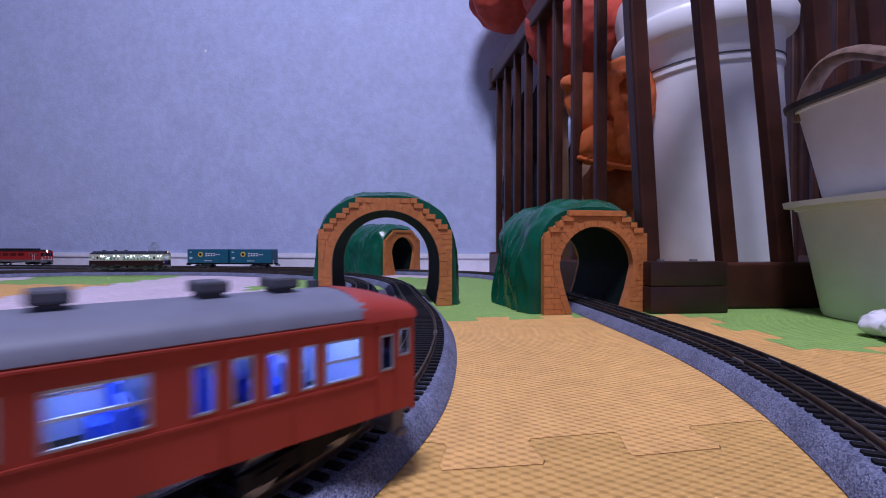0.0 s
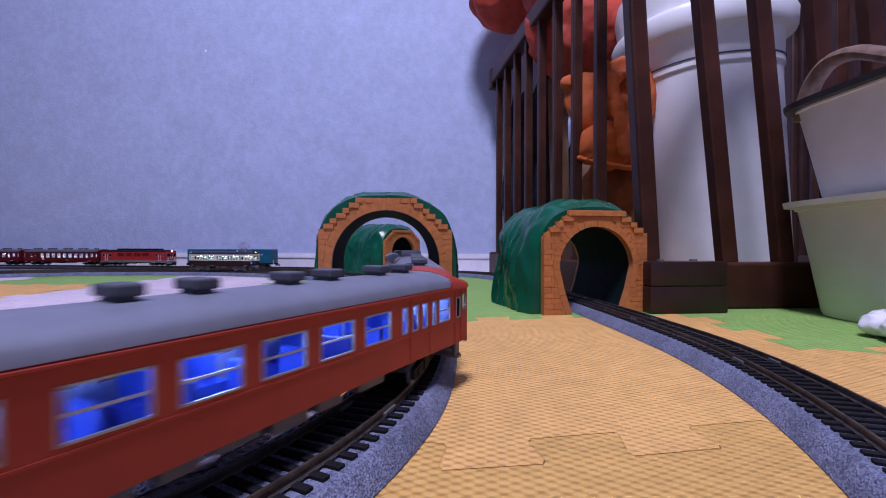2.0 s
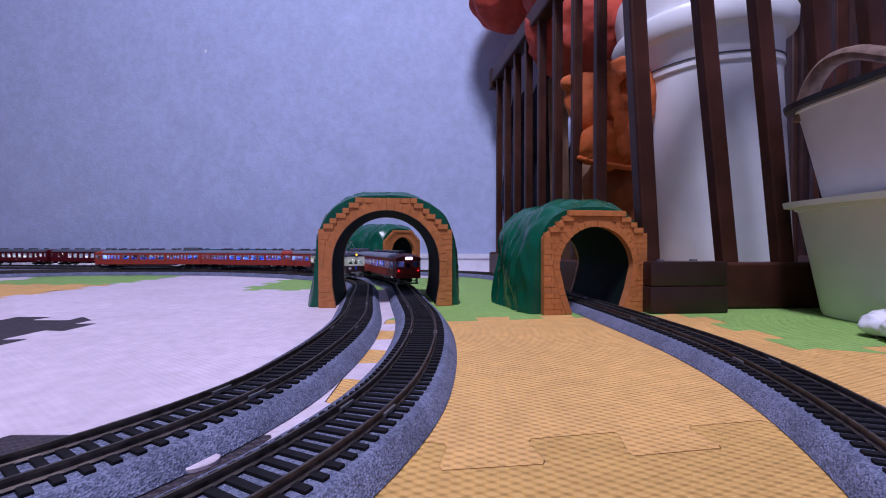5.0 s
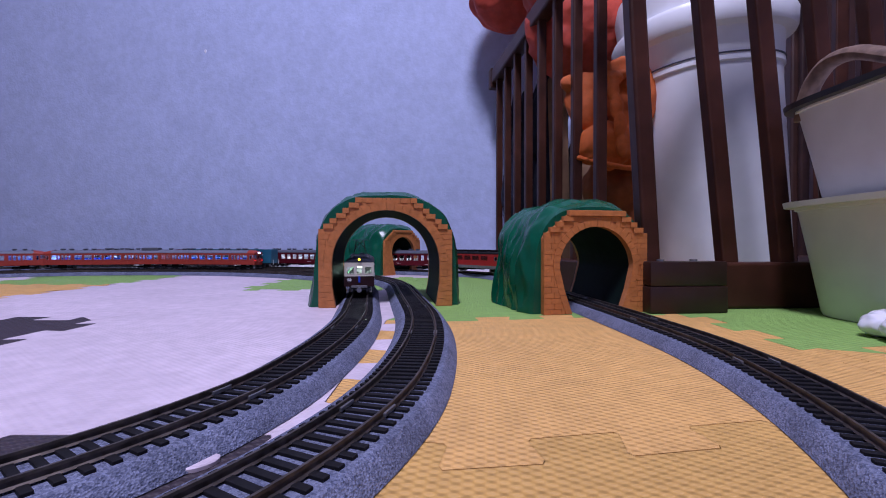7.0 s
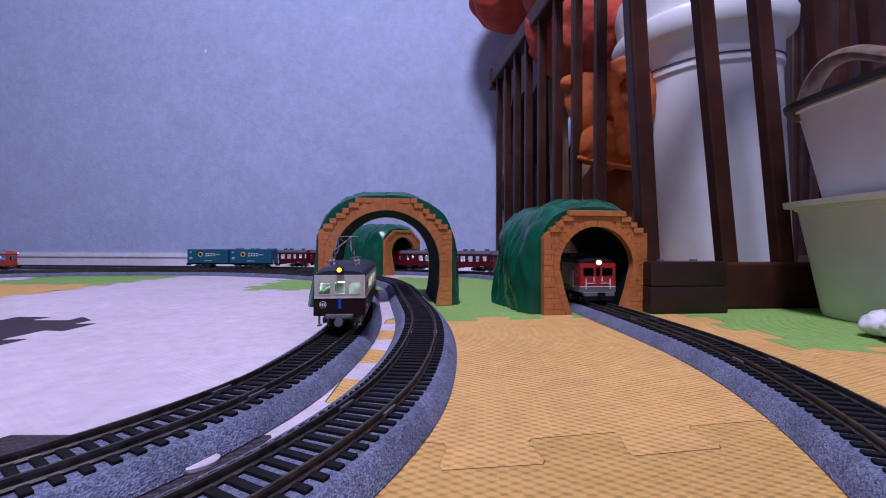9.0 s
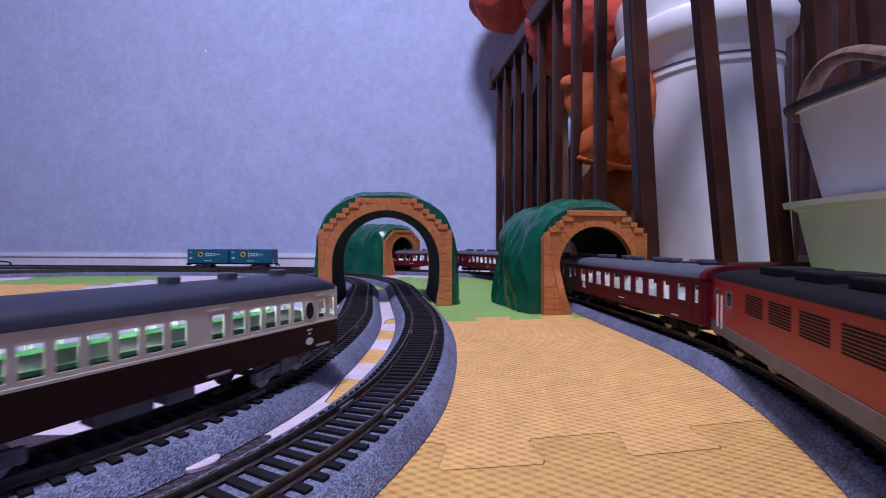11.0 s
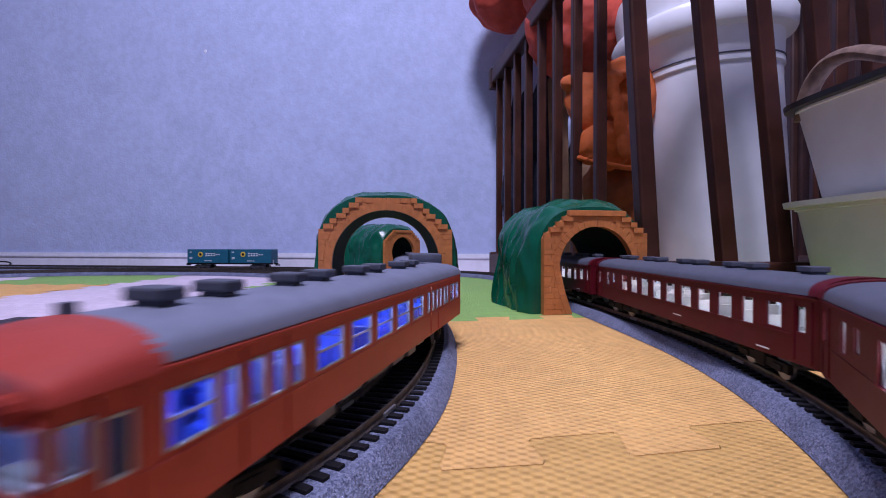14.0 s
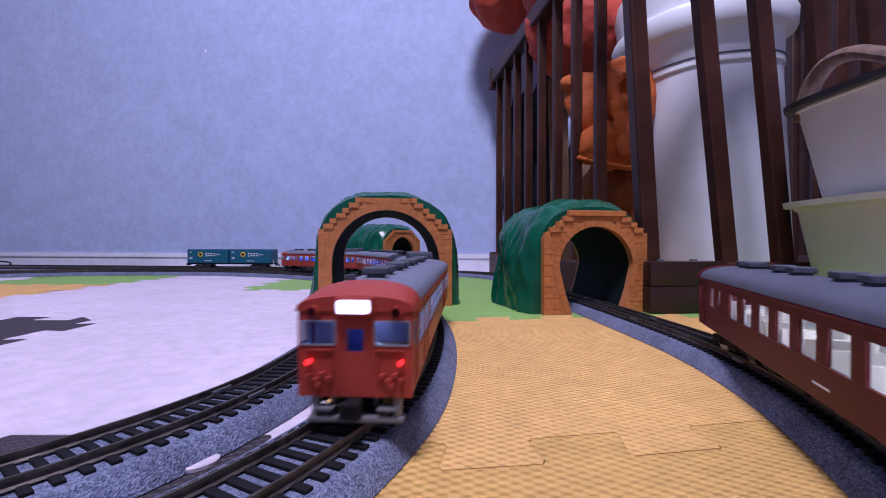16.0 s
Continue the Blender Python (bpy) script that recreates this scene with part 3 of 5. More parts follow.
dish = bag("fluted_dish", pose(0.3345, 0.291, 0.0005), [((0.026 * math.cos(k * math.pi / 4 + 0.2), 0.026 * math.sin(k * math.pi / 4 + 0.2), 0.009), 0.0125, (1, 1, 0.72)) for k in range(8)] + [((0.013 * math.cos(k * math.pi / 2.5), 0.013 * math.sin(k * math.pi / 2.5), 0.019), 0.0115, (1, 1, 0.95)) for k in range(5)] + [((0, 0, 0.024), 0.0100, (1, 1, 0.9)), ((0, 0, 0.010), 0.024, (1, 1, 0.42))], CERAMIC, "small glossy white bubble-shaped ornament on the mat", "ornament", 0.4)
dish.name = "ornament"
dish.modifiers["skin"].voxel_size = 0.0011
bag("red_cushion", pose(0.150, 0.955, 0.625), [((0, 0, 0), 0.088, (1, 0.8, 0.95)), ((0.05, 0.0, 0.06), 0.07, (1, 0.8, 1)), ((-0.03, 0, 0.04), 0.07, (1, 0.8, 1))], REDBAG, "large red cloth cushion lying on the fence rail", "cushion", 2.2)
bag("red_sack", pose(0.240, 0.765, 0.450), [((0, 0, 0), 0.088, (1.05, 0.8, 1.0)), ((0.05, 0.03, 0.09), 0.10, (1, 0.9, 1)), ((-0.02, 0.0, 0.09), 0.08, (1, 0.9, 1))], REDBAG, "stuffed red cloth sack behind the fence bars", "sack", 7.9)
net = bag("orange_net_bag", pose(0.2376, 0.600, 0.239), [
    ((-0.034, 0.010, 0.030), 0.030, (1.0, 0.42, 1.35)), ((-0.060, 0.004, 0.054), 0.011, (1.2, 0.8, 1.0)), ((-0.020, 0.008, 0.052), 0.020, (1.3, 0.5, 0.75)),
    ((-0.012, -0.006, -0.036), 0.035, (1.12, 0.80, 0.95)), ((-0.032, -0.010, -0.042), 0.020, (1.0, 0.9, 1.1)), ((0.026, -0.002, -0.036), 0.022, (0.95, 0.9, 1.35)),
    ((0.012, 0.000, 0.072), 0.018, (1.05, 0.75, 0.95)), ((0.030, 0.004, 0.056), 0.018, (1.2, 0.75, 0.9)), ((0.047, 0.004, 0.034), 0.015, (0.95, 0.85, 2.5)), ((0.020, 0.012, 0.020), 0.022, (1.1, 0.5, 1.9)),
    ], ORANGEMESH, "knotted orange net bag hanging behind the fence", "bag", 4.4)
strap_lumps = [((0.005, -0.022, 0.051), 0.0105, (1.15, 0.9, 1.0)), ((-0.003, -0.020, 0.062), 0.0075, (0.8, 0.8, 1.9)), ((0.018, -0.018, 0.058), 0.0075, (1.8, 0.8, 0.8)),
    ((0.003, -0.027, 0.034), 0.0085, (0.95, 0.7, 1.9)), ((0.006, -0.031, 0.010), 0.0085, (1.0, 0.7, 2.1)), ((0.009, -0.035, -0.016), 0.0085, (1.0, 0.7, 2.2)), ((0.011, -0.036, -0.042), 0.0080, (1.0, 0.7, 2.1)),
    ]
hem_lumps = [((-0.050 + 0.0075 * k, -0.012 - 0.018 * math.sin(math.pi * k / 11), -0.054 - 0.016 * math.sin(math.pi * min(1.0, k / 8) / 2)), 0.0052, (1.15, 1, 0.75)) for k in range(12)]
net.modifiers["skin"].voxel_size = 0.0020
for name, lumps in (("knotted_strap", strap_lumps), ("hem", hem_lumps)):
    bm = nb()
    for i, (c, r, sq) in enumerate(lumps):
        lumpy(bm, c, r, 2.0 + i * 3.7, amp=0.10, level=3, squash=sq, fine=0.02)
    piece = part(name, bm, ORANGEMESH, net, "", True)
    piece.matrix_basis = pose(-0.014 if name == "knotted_strap" else 0.0, 0, 0)
    md = piece.modifiers.new("skin", "REMESH")
    md.mode, md.voxel_size, md.use_smooth_shade = "VOXEL", 0.0016, True
bag("brown_sack", pose(0.258, 0.640, 0.085), [((0, 0, 0), 0.052, (0.95, 0.8, 1.60)), ((0, 0, 0.06), 0.050, (1, 0.8, 1.2))], material("rust_cloth", (0.33, 0.085, 0.022), rough=0.75, grain=60, amount=0.15, bump=0.4, bump_scale=60, bump_dist=0.003), "rust-coloured cloth sack standing behind the fence", "sack", 1.1)
# dark lump added to hide the pale wall in the gap between the bags
bag("brown_gap_filler", pose(0.300, 0.830, 0.16), [((0, 0, 0), 0.075, (0.9, 0.6, 2.0)), ((0.02, 0, 0.16), 0.06, (0.9, 0.6, 1.6))], material("filler_brown", (0.050, 0.035, 0.034), rough=0.9, grain=50, amount=0.25, bump=0.5, bump_scale=60, bump_dist=0.004), "dark brown soft filler added behind the fence to darken a gap", "blanket", 6.1)
bag("navy_coat", pose(0.185, 0.915, 0.27), [((0, 0, 0.02), 0.05, (0.75, 0.7, 2.0)), ((-0.015, 0.02, -0.10), 0.05, (0.8, 0.7, 2.2)), ((0.025, -0.04, -0.12), 0.05, (0.6, 0.9, 2.2)), ((0.032, -0.035, 0.05), 0.05, (0.75, 0.6, 2.0)), ((-0.020, 0.035, 0.0), 0.030, (0.7, 0.6, 4.5))], NAVY, "folded navy blue cloth standing behind the fence bars", "cloth", 3.3)


def board(m, w, h, label):
    """A board with a rounded top and a bolt."""
    bm = nb()
    rows = []
    for y in (-0.006, 0.006):
        rows.append([Vector((-w / 2, y, 0.0)), Vector((w / 2, y, 0.0))] + [Vector((w / 2 * math.cos(t), y, h - w / 2 + w / 2 * math.sin(t))) for t in (math.pi * i / 10 for i in range(11))])
    loft(bm, rows)
    thing = empty("wooden_board", m, label, "board", "boards behind the fence")
    part("plank", bm, TAN, thing)
    bm = nb(); cyl(bm, (0, -0.0085, h - 0.035), (0, -0.005, h - 0.035), 0.004)
    part("bolt", bm, STEEL, thing)
    return thing


board(pose(0.222, 0.800, 0.0005, 0, -1.5, -20), 0.034, 0.385, "tan wooden board with a bolt leaning behind the fence")
board(pose(0.258, 0.790, 0.0005, 0, 3.0, -20), 0.030, 0.345, "tan wooden board leaning behind the fence")
# brown board beyond the fence, widened and given doors to darken the background
BOARDS = material("cabinet_brown", (0.050, 0.020, 0.015), rough=0.5, grain=24, amount=0.2)
cab = empty("cabinet", Matrix.Translation(WALL_P + WD * 1.20 - WN * 0.075 + Vector((0, 0, -0.0105))) @ Matrix.Rotation(WALL_A, 4, "Z"), "dark brown wooden cabinet beyond the fence, widened to darken the background", "cabinet")
part("cabinet_body", boxes([(-0.56, 0.56, -0.040, 0.068, 0.0105, 0.9)], 0.004), BOARDS, cab)
part("cabinet_door", boxes([(-0.55, -0.01, -0.054, -0.041, 0.05, 0.88)], 0.003), BOARDS, cab)
part("cabinet_door", boxes([(0.01, 0.55, -0.054, -0.041, 0.05, 0.88)], 0.003), BOARDS, cab)
# loop of cable by the wall
bm = nb()
loop_ = [Vector((0.030 * math.cos(t) - 0.02, 0.004 * math.sin(2 * t), 0.009 + 0.008 * math.sin(t))) for t in (2 * math.pi * i / 40 for i in range(40))]
rings = []
for i, p in enumerate(loop_):
    d = (loop_[(i + 1) % 40] - loop_[i - 1]).normalized()
    a_ = d.cross(Vector((0, 1, 0))).normalized(); b_ = d.cross(a_)
    rings.append([p + (a_ * math.cos(k) + b_ * math.sin(k)) * 0.0022 for k in (2 * math.pi * j / 8 for j in range(8))])
loft(bm, rings + [rings[0]], True, False)
cable = tagged(part("cable_loop", bm, CABLE, None, "", True), "coiled black cable lying by the wall", "cable")
cable.matrix_basis = pose(-1.265, 1.245, 0.0012)

bm = nb()
loft(bm, [[Vector((0.004 * k * math.cos(t), -y, 0.0065 * k * math.sin(t) * (1.0 if math.cos(t) > 0 else 0.6))) for t in (2 * math.pi * i / 10 for i in range(10))] for y, k in ((0.0002, 1.0), (0.0011, 0.9))])
chip = tagged(part("wall_chip", bm, PAINT), "small white chip in the wallpaper", "wall chip")
chip.matrix_basis = Matrix.Translation((-0.661, 1.087 + 0.1494 * 0.756 - 0.0003, 0.605)) @ Matrix.Rotation(WALL_A, 4, "Z")


# ---- rolling stock; heights over the rail, +x is forwards ----
def panel_with_holes(x0, x1, z0, z1, holes, y, t):
    """An upright wall in the plane y, t thick towards -t, with rectangular openings through it."""
    xs = sorted({x0, x1, *[v for h in holes for v in h[:2]]})
    zs = sorted({z0, z1, *[v for h in holes for v in h[2:4]]})
    bm = nb()
    grid = {}

    def v(i, j, k):
        if (i, j, k) not in grid:
            grid[i, j, k] = bm.verts.new((xs[i], y if k == 0 else y - t, zs[j]))
        return grid[i, j, k]

    def solid(i, j):
        if not (0 <= i < len(xs) - 1 and 0 <= j < len(zs) - 1):
            return False
        cx, cz = (xs[i] + xs[i + 1]) / 2, (zs[j] + zs[j + 1]) / 2
        return not any(h[0] < cx < h[1] and h[2] < cz < h[3] for h in holes)
    for i in range(len(xs) - 1):
        for j in range(len(zs) - 1):
            if not solid(i, j):
                continue
            bm.faces.new((v(i, j, 0), v(i + 1, j, 0), v(i + 1, j + 1, 0), v(i, j + 1, 0)))
            bm.faces.new((v(i, j, 1), v(i, j + 1, 1), v(i + 1, j + 1, 1), v(i + 1, j, 1)))
            for di, dj, a, b in ((-1, 0, (i, j), (i, j + 1)), (1, 0, (i + 1, j), (i + 1, j + 1)), (0, -1, (i, j), (i + 1, j)), (0, 1, (i, j + 1), (i + 1, j + 1))):
                if not solid(i + di, j + dj):
                    bm.faces.new((v(*a, 0), v(*b, 0), v(*b, 1), v(*a, 1)))
    return bm


def roof_mesh(x0, x1, hw, ze, zr, round0=0.0, round1=0.0, n=14):
    """A roof of arched section; its ends can slope down over the cabs."""
    def section(x, drop, narrow):
        pts = []
        for i in range(n + 1):
            t = math.pi * i / n
            yy = -math.cos(t)
            k = abs(math.sin(t)) ** 0.75
            pts.append(Vector((x, yy * (hw - narrow), ze + (zr - ze - drop) * k)))
        return pts
    rings = []
    stations = [x0 + (x1 - x0) * i / 24 for i in range(25)]
    stations += [x0 + round0 * u for u in (0.15, 0.4, 0.7)] + [x1 - round1 * u for u in (0.15, 0.4, 0.7)]
    for x in sorted(set(stations)):
        d = 0
        if round0 and x < x0 + round0:
            d = (1 - (x - x0) / round0) ** 2
        if round1 and x > x1 - round1:
            d = max(d, (1 - (x1 - x) / round1) ** 2)
        rings.append(section(x, d * (zr - ze) * 0.45, d * 0.0006))
    bm = nb()
    loft(bm, rings)
    return bm


PANES = {}


def pane(parent, x0, x1, z0, z1, y, mat=None):
    key = (round(x1 - x0, 5), round(z1 - z0, 5), (mat or GLASS).name)
    if key not in PANES:
        w, h = (x1 - x0) / 2 - 0.0001, (z1 - z0) / 2 - 0.0001
        PANES[key] = mesh_from(boxes([(-w, w, -0.00015, 0.00015, -h, h)]), "pane", mat or GLASS)
    o = new("pane", PANES[key])
    o.parent = parent
    o.matrix_basis = pose((x0 + x1) / 2, y, (z0 + z1) / 2)
    o.visible_shadow = False
    return o


FRAMES = {}


def window_frame(parent, x0, x1, z0, z1, y, mat, sash=True):
    key = (round(x1 - x0, 5), round(z1 - z0, 5), mat.name, sash)
    if key not in FRAMES:
        w, h, b = (x1 - x0) / 2, (z1 - z0) / 2, 0.0005
        rows = [(-w, w, -0.0003, 0.0003, h - b, h), (-w, w, -0.0003, 0.0003, -h, -h + b), (-w, -w + b, -0.0003, 0.0003, -h, h), (w - b, w, -0.0003, 0.0003, -h, h)]
        if sash:
            rows.append((-w, w, -0.0002, 0.0002, -0.0003, 0.0003))
        FRAMES[key] = mesh_from(boxes(rows), "window_frame", mat)
    o = new("window_frame", FRAMES[key])
    o.parent = parent
    o.matrix_basis = pose((x0 + x1) / 2, y, (z0 + z1) / 2)
    return o


def bogie(parent, x, label="", wheelbase=0.026, mat=None):
    bm = boxes([(-wheelbase / 2 - 0.007, wheelbase / 2 + 0.007, s * 0.0102 - 0.0010, s * 0.0102 + 0.0010, 0.0035, 0.0075) for s in (-1, 1)] +
               [(-0.004, 0.004, s * 0.0108 - 0.0010, s * 0.0108 + 0.0010, 0.0025, 0.0090) for s in (-1, 1)] +
               [(w * wheelbase / 2 - 0.003, w * wheelbase / 2 + 0.003, s * 0.0110 - 0.0008, s * 0.0110 + 0.0008, 0.0035, 0.0065) for s in (-1, 1) for w in (-1, 1)] +
               [(-0.006, 0.006, -0.010, 0.010, 0.006, 0.011)], 0.0003)
    b = part("bogie", bm, mat or BLACK, parent, label)
    b.matrix_basis = pose(x, 0, 0)
    for w in (-1, 1):
        bm = nb()
        for s in (-1, 1):
            cyl(bm, (w * wheelbase / 2, s * 0.0072, 0.0052), (w * wheelbase / 2, s * 0.0090, 0.0052), 0.0052, seg=18)
        cyl(bm, (w * wheelbase / 2, -0.0075, 0.0052), (w * wheelbase / 2, 0.0075, 0.0052), 0.0012, seg=8)
        part("wheelset", bm, STEEL, b)
    return b


def shell(car, L, W, zb, ze, zr, holes, wallmat, roofmat, inner, round0=0.0, round1=0.0, roof_cut=(0.0, 0.0), framemat=None, lampmat=None, seatmat=None, sash=True, y_pane=0.0005):
    """Two sides with windows, floor, roof, frames, panes, seats and a strip of light under the roof."""
    hw = W / 2
    for s, nm in ((1, "side_wall"), (-1, "side_wall")):
        bm = panel_with_holes(-L / 2, L / 2, zb, ze, holes, 0.0, 0.0009)
        wall = part(nm, bm, wallmat, car)
        wall.matrix_basis = pose(0, hw, 0) if s > 0 else Matrix.Translation((0, -hw, 0)) @ Matrix.Diagonal((1, -1, 1, 1))
        if seatmat or lampmat:
            part("inner_lining", panel_with_holes(-L / 2 + 0.001, L / 2 - 0.001, zb + 0.0005, ze - 0.0005, holes, -0.0011, 0.0003), inner, wall)
        for h in holes:
            pane(wall, *h[:4], -y_pane, DARKGLASS if len(h) > 4 else None)
            if framemat:
                window_frame(wall, *h[:4], -0.0001, framemat, sash and h[1] - h[0] > 0.007)
    part("floor_frame", boxes([(-L / 2 + 0.001, L / 2 - 0.001, -hw + 0.001, hw - 0.001, zb - 0.0006, zb + 0.002)], 0.0003), BLACK, car)
    part("roof", roof_mesh(-L / 2 - 0.0003 + roof_cut[0], L / 2 + 0.0003 - roof_cut[1], hw + 0.0004, ze, zr, round0, round1), roofmat, car, "", True)
    part("ceiling_lining", boxes([(-L / 2 + 0.002, L / 2 - 0.002, -hw + 0.0012, hw - 0.0012, ze - 0.0010, ze - 0.0004)]), inner, car)
    if lampmat:
        n = 5
        for i in range(n):
            x = -L / 2 + L * (i + 0.5) / n
            part("interior_lamp", boxes([(x - 0.006, x + 0.006, -0.0022, 0.0022, ze - 0.0046, ze - 0.0011)]), lampmat, car)
    if seatmat:
        rows = []
        x = -L / 2 + 0.022
        while x < L / 2 - 0.022:
            for s in (-1, 1):
                y0, y1 = sorted((s * 0.0035, s * (hw - 0.0022)))
                rows.append((x - 0.0045, x + 0.0045, y0, y1, zb + 0.002, zb + 0.0072))
                rows.append((x - 0.0008, x + 0.0008, y0, y1, zb + 0.0072, zb + 0.0150))
            x += 0.0163
        tagged(part("seats", boxes(rows), seatmat, car), kind="stuff")


def gangway_end(car, x, sgn, W, zb, ze, zr, mat, door=True):
    """A flat end wall with a door and the rubber frame of the gangway."""
    hw = W / 2
    rows = [(x - 0.0006, x + 0.0006, -hw, hw, zb, ze), (x - 0.0006, x + 0.0006, -hw * 0.86, hw * 0.86, ze, ze + (zr - ze) * 0.6)]
    part("end_wall", boxes(rows), mat, car)
    xo = x + sgn * 0.0006
    a, b = sorted((xo, xo + sgn * 0.0030))
    part("gangway", boxes([(a, b, -0.0062, -0.0044, zb + 0.001, ze - 0.001), (a, b, 0.0044, 0.0062, zb + 0.001, ze - 0.001), (a, b, -0.0062, 0.0062, ze - 0.001, ze + 0.0012)], 0.0003), BLACK, car)
    a, b = sorted((xo, xo + sgn * 0.0004))
    part("end_door", boxes([(a, b, -0.0040, 0.0040, zb + 0.001, ze - 0.002)]), INNER, car)
    for s in (-1, 1):
        a, b = sorted((xo, xo + sgn * 0.0012))
        for z in (0.016, 0.020, 0.0255, 0.031):
            part("end_fitting", boxes([(a, b, s * 0.011 - 0.002, s * 0.011 + 0.002, z, z + 0.0016)], 0.0003), mat, car)


def coupler(car, x, sgn):
    a, b = sorted((x, x + sgn * 0.008))
    part("coupler", boxes([(a, b, -0.0020, 0.0020, 0.0062, 0.0095), (min(a, b) if sgn < 0 else b - 0.003, (a + 0.003) if sgn < 0 else b, -0.003, 0.003, 0.0055, 0.0102)], 0.0004), BLACK, car)


def underboxes(car, L, mat, seed):
    rnd = random.Random(seed)
    x = -L / 2 + 0.066
    while x < L / 2 - 0.072:
        w = rnd.uniform(0.008, 0.018)
        h = rnd.uniform(0.003, 0.0052)
        for s in (-1, 1):
            y0, y1 = sorted((s * 0.006, s * 0.0138))
            part("equipment_box", boxes([(x, x + w, y0, y1, 0.0105 - h, 0.0112)], 0.0003), mat, car)
        x += w + rnd.uniform(0.003, 0.008)


def trims(car, L, W, ze, mat, doors):
    """Gutters under the roof, a sill strip, and the raised edges of the doors."""
    for s in (-1, 1):
        y = s * (W / 2)
        part("gutter", boxes([(-L / 2 + 0.001, L / 2 - 0.001, min(y, y + s * 0.0006), max(y, y + s * 0.0006), ze - 0.0012, ze - 0.0004)], 0.0002), mat, car)
        part("sill_strip", boxes([(-L / 2 + 0.012, L / 2 - 0.012, min(y, y + s * 0.0003), max(y, y + s * 0.0003), 0.0206, 0.0212)]), mat, car)
        for x in doors:
            part("door_edge", boxes([(x - 0.0003, x + 0.0003, min(y, y + s * 0.0004), max(y, y + s * 0.0004), 0.0115, ze - 0.0022)]), mat, car)


def railcar(name, big_unit, cab_forward, label, tail):
    """Vermilion diesel railcar: a cab at one end and a gangway at the other."""
    L, W, zb, ze, zr = 0.232, 0.0345, 0.0108, 0.0365, 0.0432
    car = empty(name, pose(0, 0, RAIL_TOP), label, "model railcar", "cars of the vermilion train")
    f = 1 if cab_forward else -1
    spans = [(0.0165, 0.0265), (0.0285, 0.0322), (0.0355, 0.0398), (0.0425, 0.0468), (0.0498, 0.0538)]
    spans += [(0.0605 + 0.0193 * i, 0.0748 + 0.0193 * i) for i in range(5)]
    spans += [(0.1590, 0.1632), (0.1668, 0.1710), (0.1738, 0.1780), (0.1812, 0.1852), (0.1895, 0.1935), (0.1965, 0.2000), (0.2045, 0.2150), (0.2190, 0.2265)]
    holes = []
    for a, b in spans:
        p, q = sorted((f * (L / 2 - a), f * (L / 2 - b)))
        holes.append((p, q, 0.0222, 0.0322))
    p, q = sorted((f * (L / 2 - 0.0065), f * (L / 2 - 0.0108)))
    holes.append((p, q, 0.0222, 0.0315, 1))
    p, q = sorted((f * (L / 2 - 0.0010), f * (L / 2 - 0.0048)))
    holes.append((p, q, 0.0252, 0.0326))
    shell(car, L, W, zb, ze, zr, holes, ORANGECAR, ROOFGREY, INNERBLUE, 0.0, 0.0, (0.0, 0.015) if cab_forward else (0.015, 0.0), SILVER, LAMP_BLUE, BLUESEAT)
    x, hw = f * L / 2, W / 2
    trims(car, L, W, ze, ORANGECAR, [f * (L / 2 - v) for v in (0.0058, 0.0118, 0.0340, 0.0482, 0.1652, 0.1795)])
    # cab face with its openings
    face_holes = [(-0.0166, -0.0058, 0.0250, 0.0326), (0.0058, 0.0166, 0.0250, 0.0326), (-0.0026, 0.0026, 0.0232, 0.0300)]
    bm = panel_with_holes(-hw, hw, zb - 0.001, ze, face_holes, 0.0, 0.0010)
    face = part("cab_face", bm, ORANGECAR, car)
    face.matrix_basis = Matrix.Translation((x + f * 0.0006, 0, 0)) @ Matrix.Rotation(-math.pi / 2 if f > 0 else math.pi / 2, 4, "Z")
    for h in face_holes:
        pane(face, *h, -0.0005, DARKGLASS if h[0] == -0.0026 else GLASS)
        if h[0] != -0.0026:
            window_frame(face, *h, 0.0, SILVER, False)
    # pale partition, added to block the saloon lamps, and desk behind the cab windows
    a, b = sorted((x - f * 0.0125, x - f * 0.0117))
    part("cab_partition", boxes([(a, b, -hw + 0.0015, hw - 0.0015, zb + 0.002, ze - 0.0012)]), INNERBLUE, car)
    # fill light added under the cab roof to brighten the cab windows
    a, b = sorted((x - f * 0.0085, x - f * 0.0105))
    part("cab_fill_light", boxes([(a, b, -0.0032, 0.0032, ze - 0.0026, ze - 0.0013)]), LAMP_BLUE, car, "small bluish fill light added in the cab")
    a, b = sorted((x - f * 0.0012, x - f * 0.0050))
    part("driver_desk", boxes([(a, b, -hw + 0.0020, -0.0040, 0.0200, 0.0252)], 0.0004), SKIRT, car)
    # the red brow over the windows, rounded
    bm = nb()
    rings = []
    for k in range(7):
        t = k / 6
        xx = x + f * (0.0010 - 0.017 * t)
        rr = []
        for i in range(17):
            a = math.pi * i / 16
            rise = (zr - ze) * (0.52 + 0.52 * math.sin(t * math.pi / 2))
            rr.append(Vector((xx, -math.cos(a) * (hw + 0.0007), ze - 0.0012 + (rise + 0.0012) * abs(math.sin(a)) ** 0.7)))
        rings.append(rr)
    loft(bm, rings)
    part("cab_brow", bm, ORANGECAR, car, "vermilion rounded cab roof", True)
    a, b = sorted((x + f * 0.0005, x + f * 0.0024))
    part("headlight_housing", boxes([(a, b, -0.0058, 0.0058, 0.0340, 0.0398)], 0.0009), ORANGECAR, car)
    c, d = sorted((x + f * 0.0022, x + f * 0.0030))
    part("headlight", boxes([(c, d, -0.0049, 0.0049, 0.0349, 0.0389)], 0.0009), LAMP_WHITE, car, "bright bluish white headlight bar")
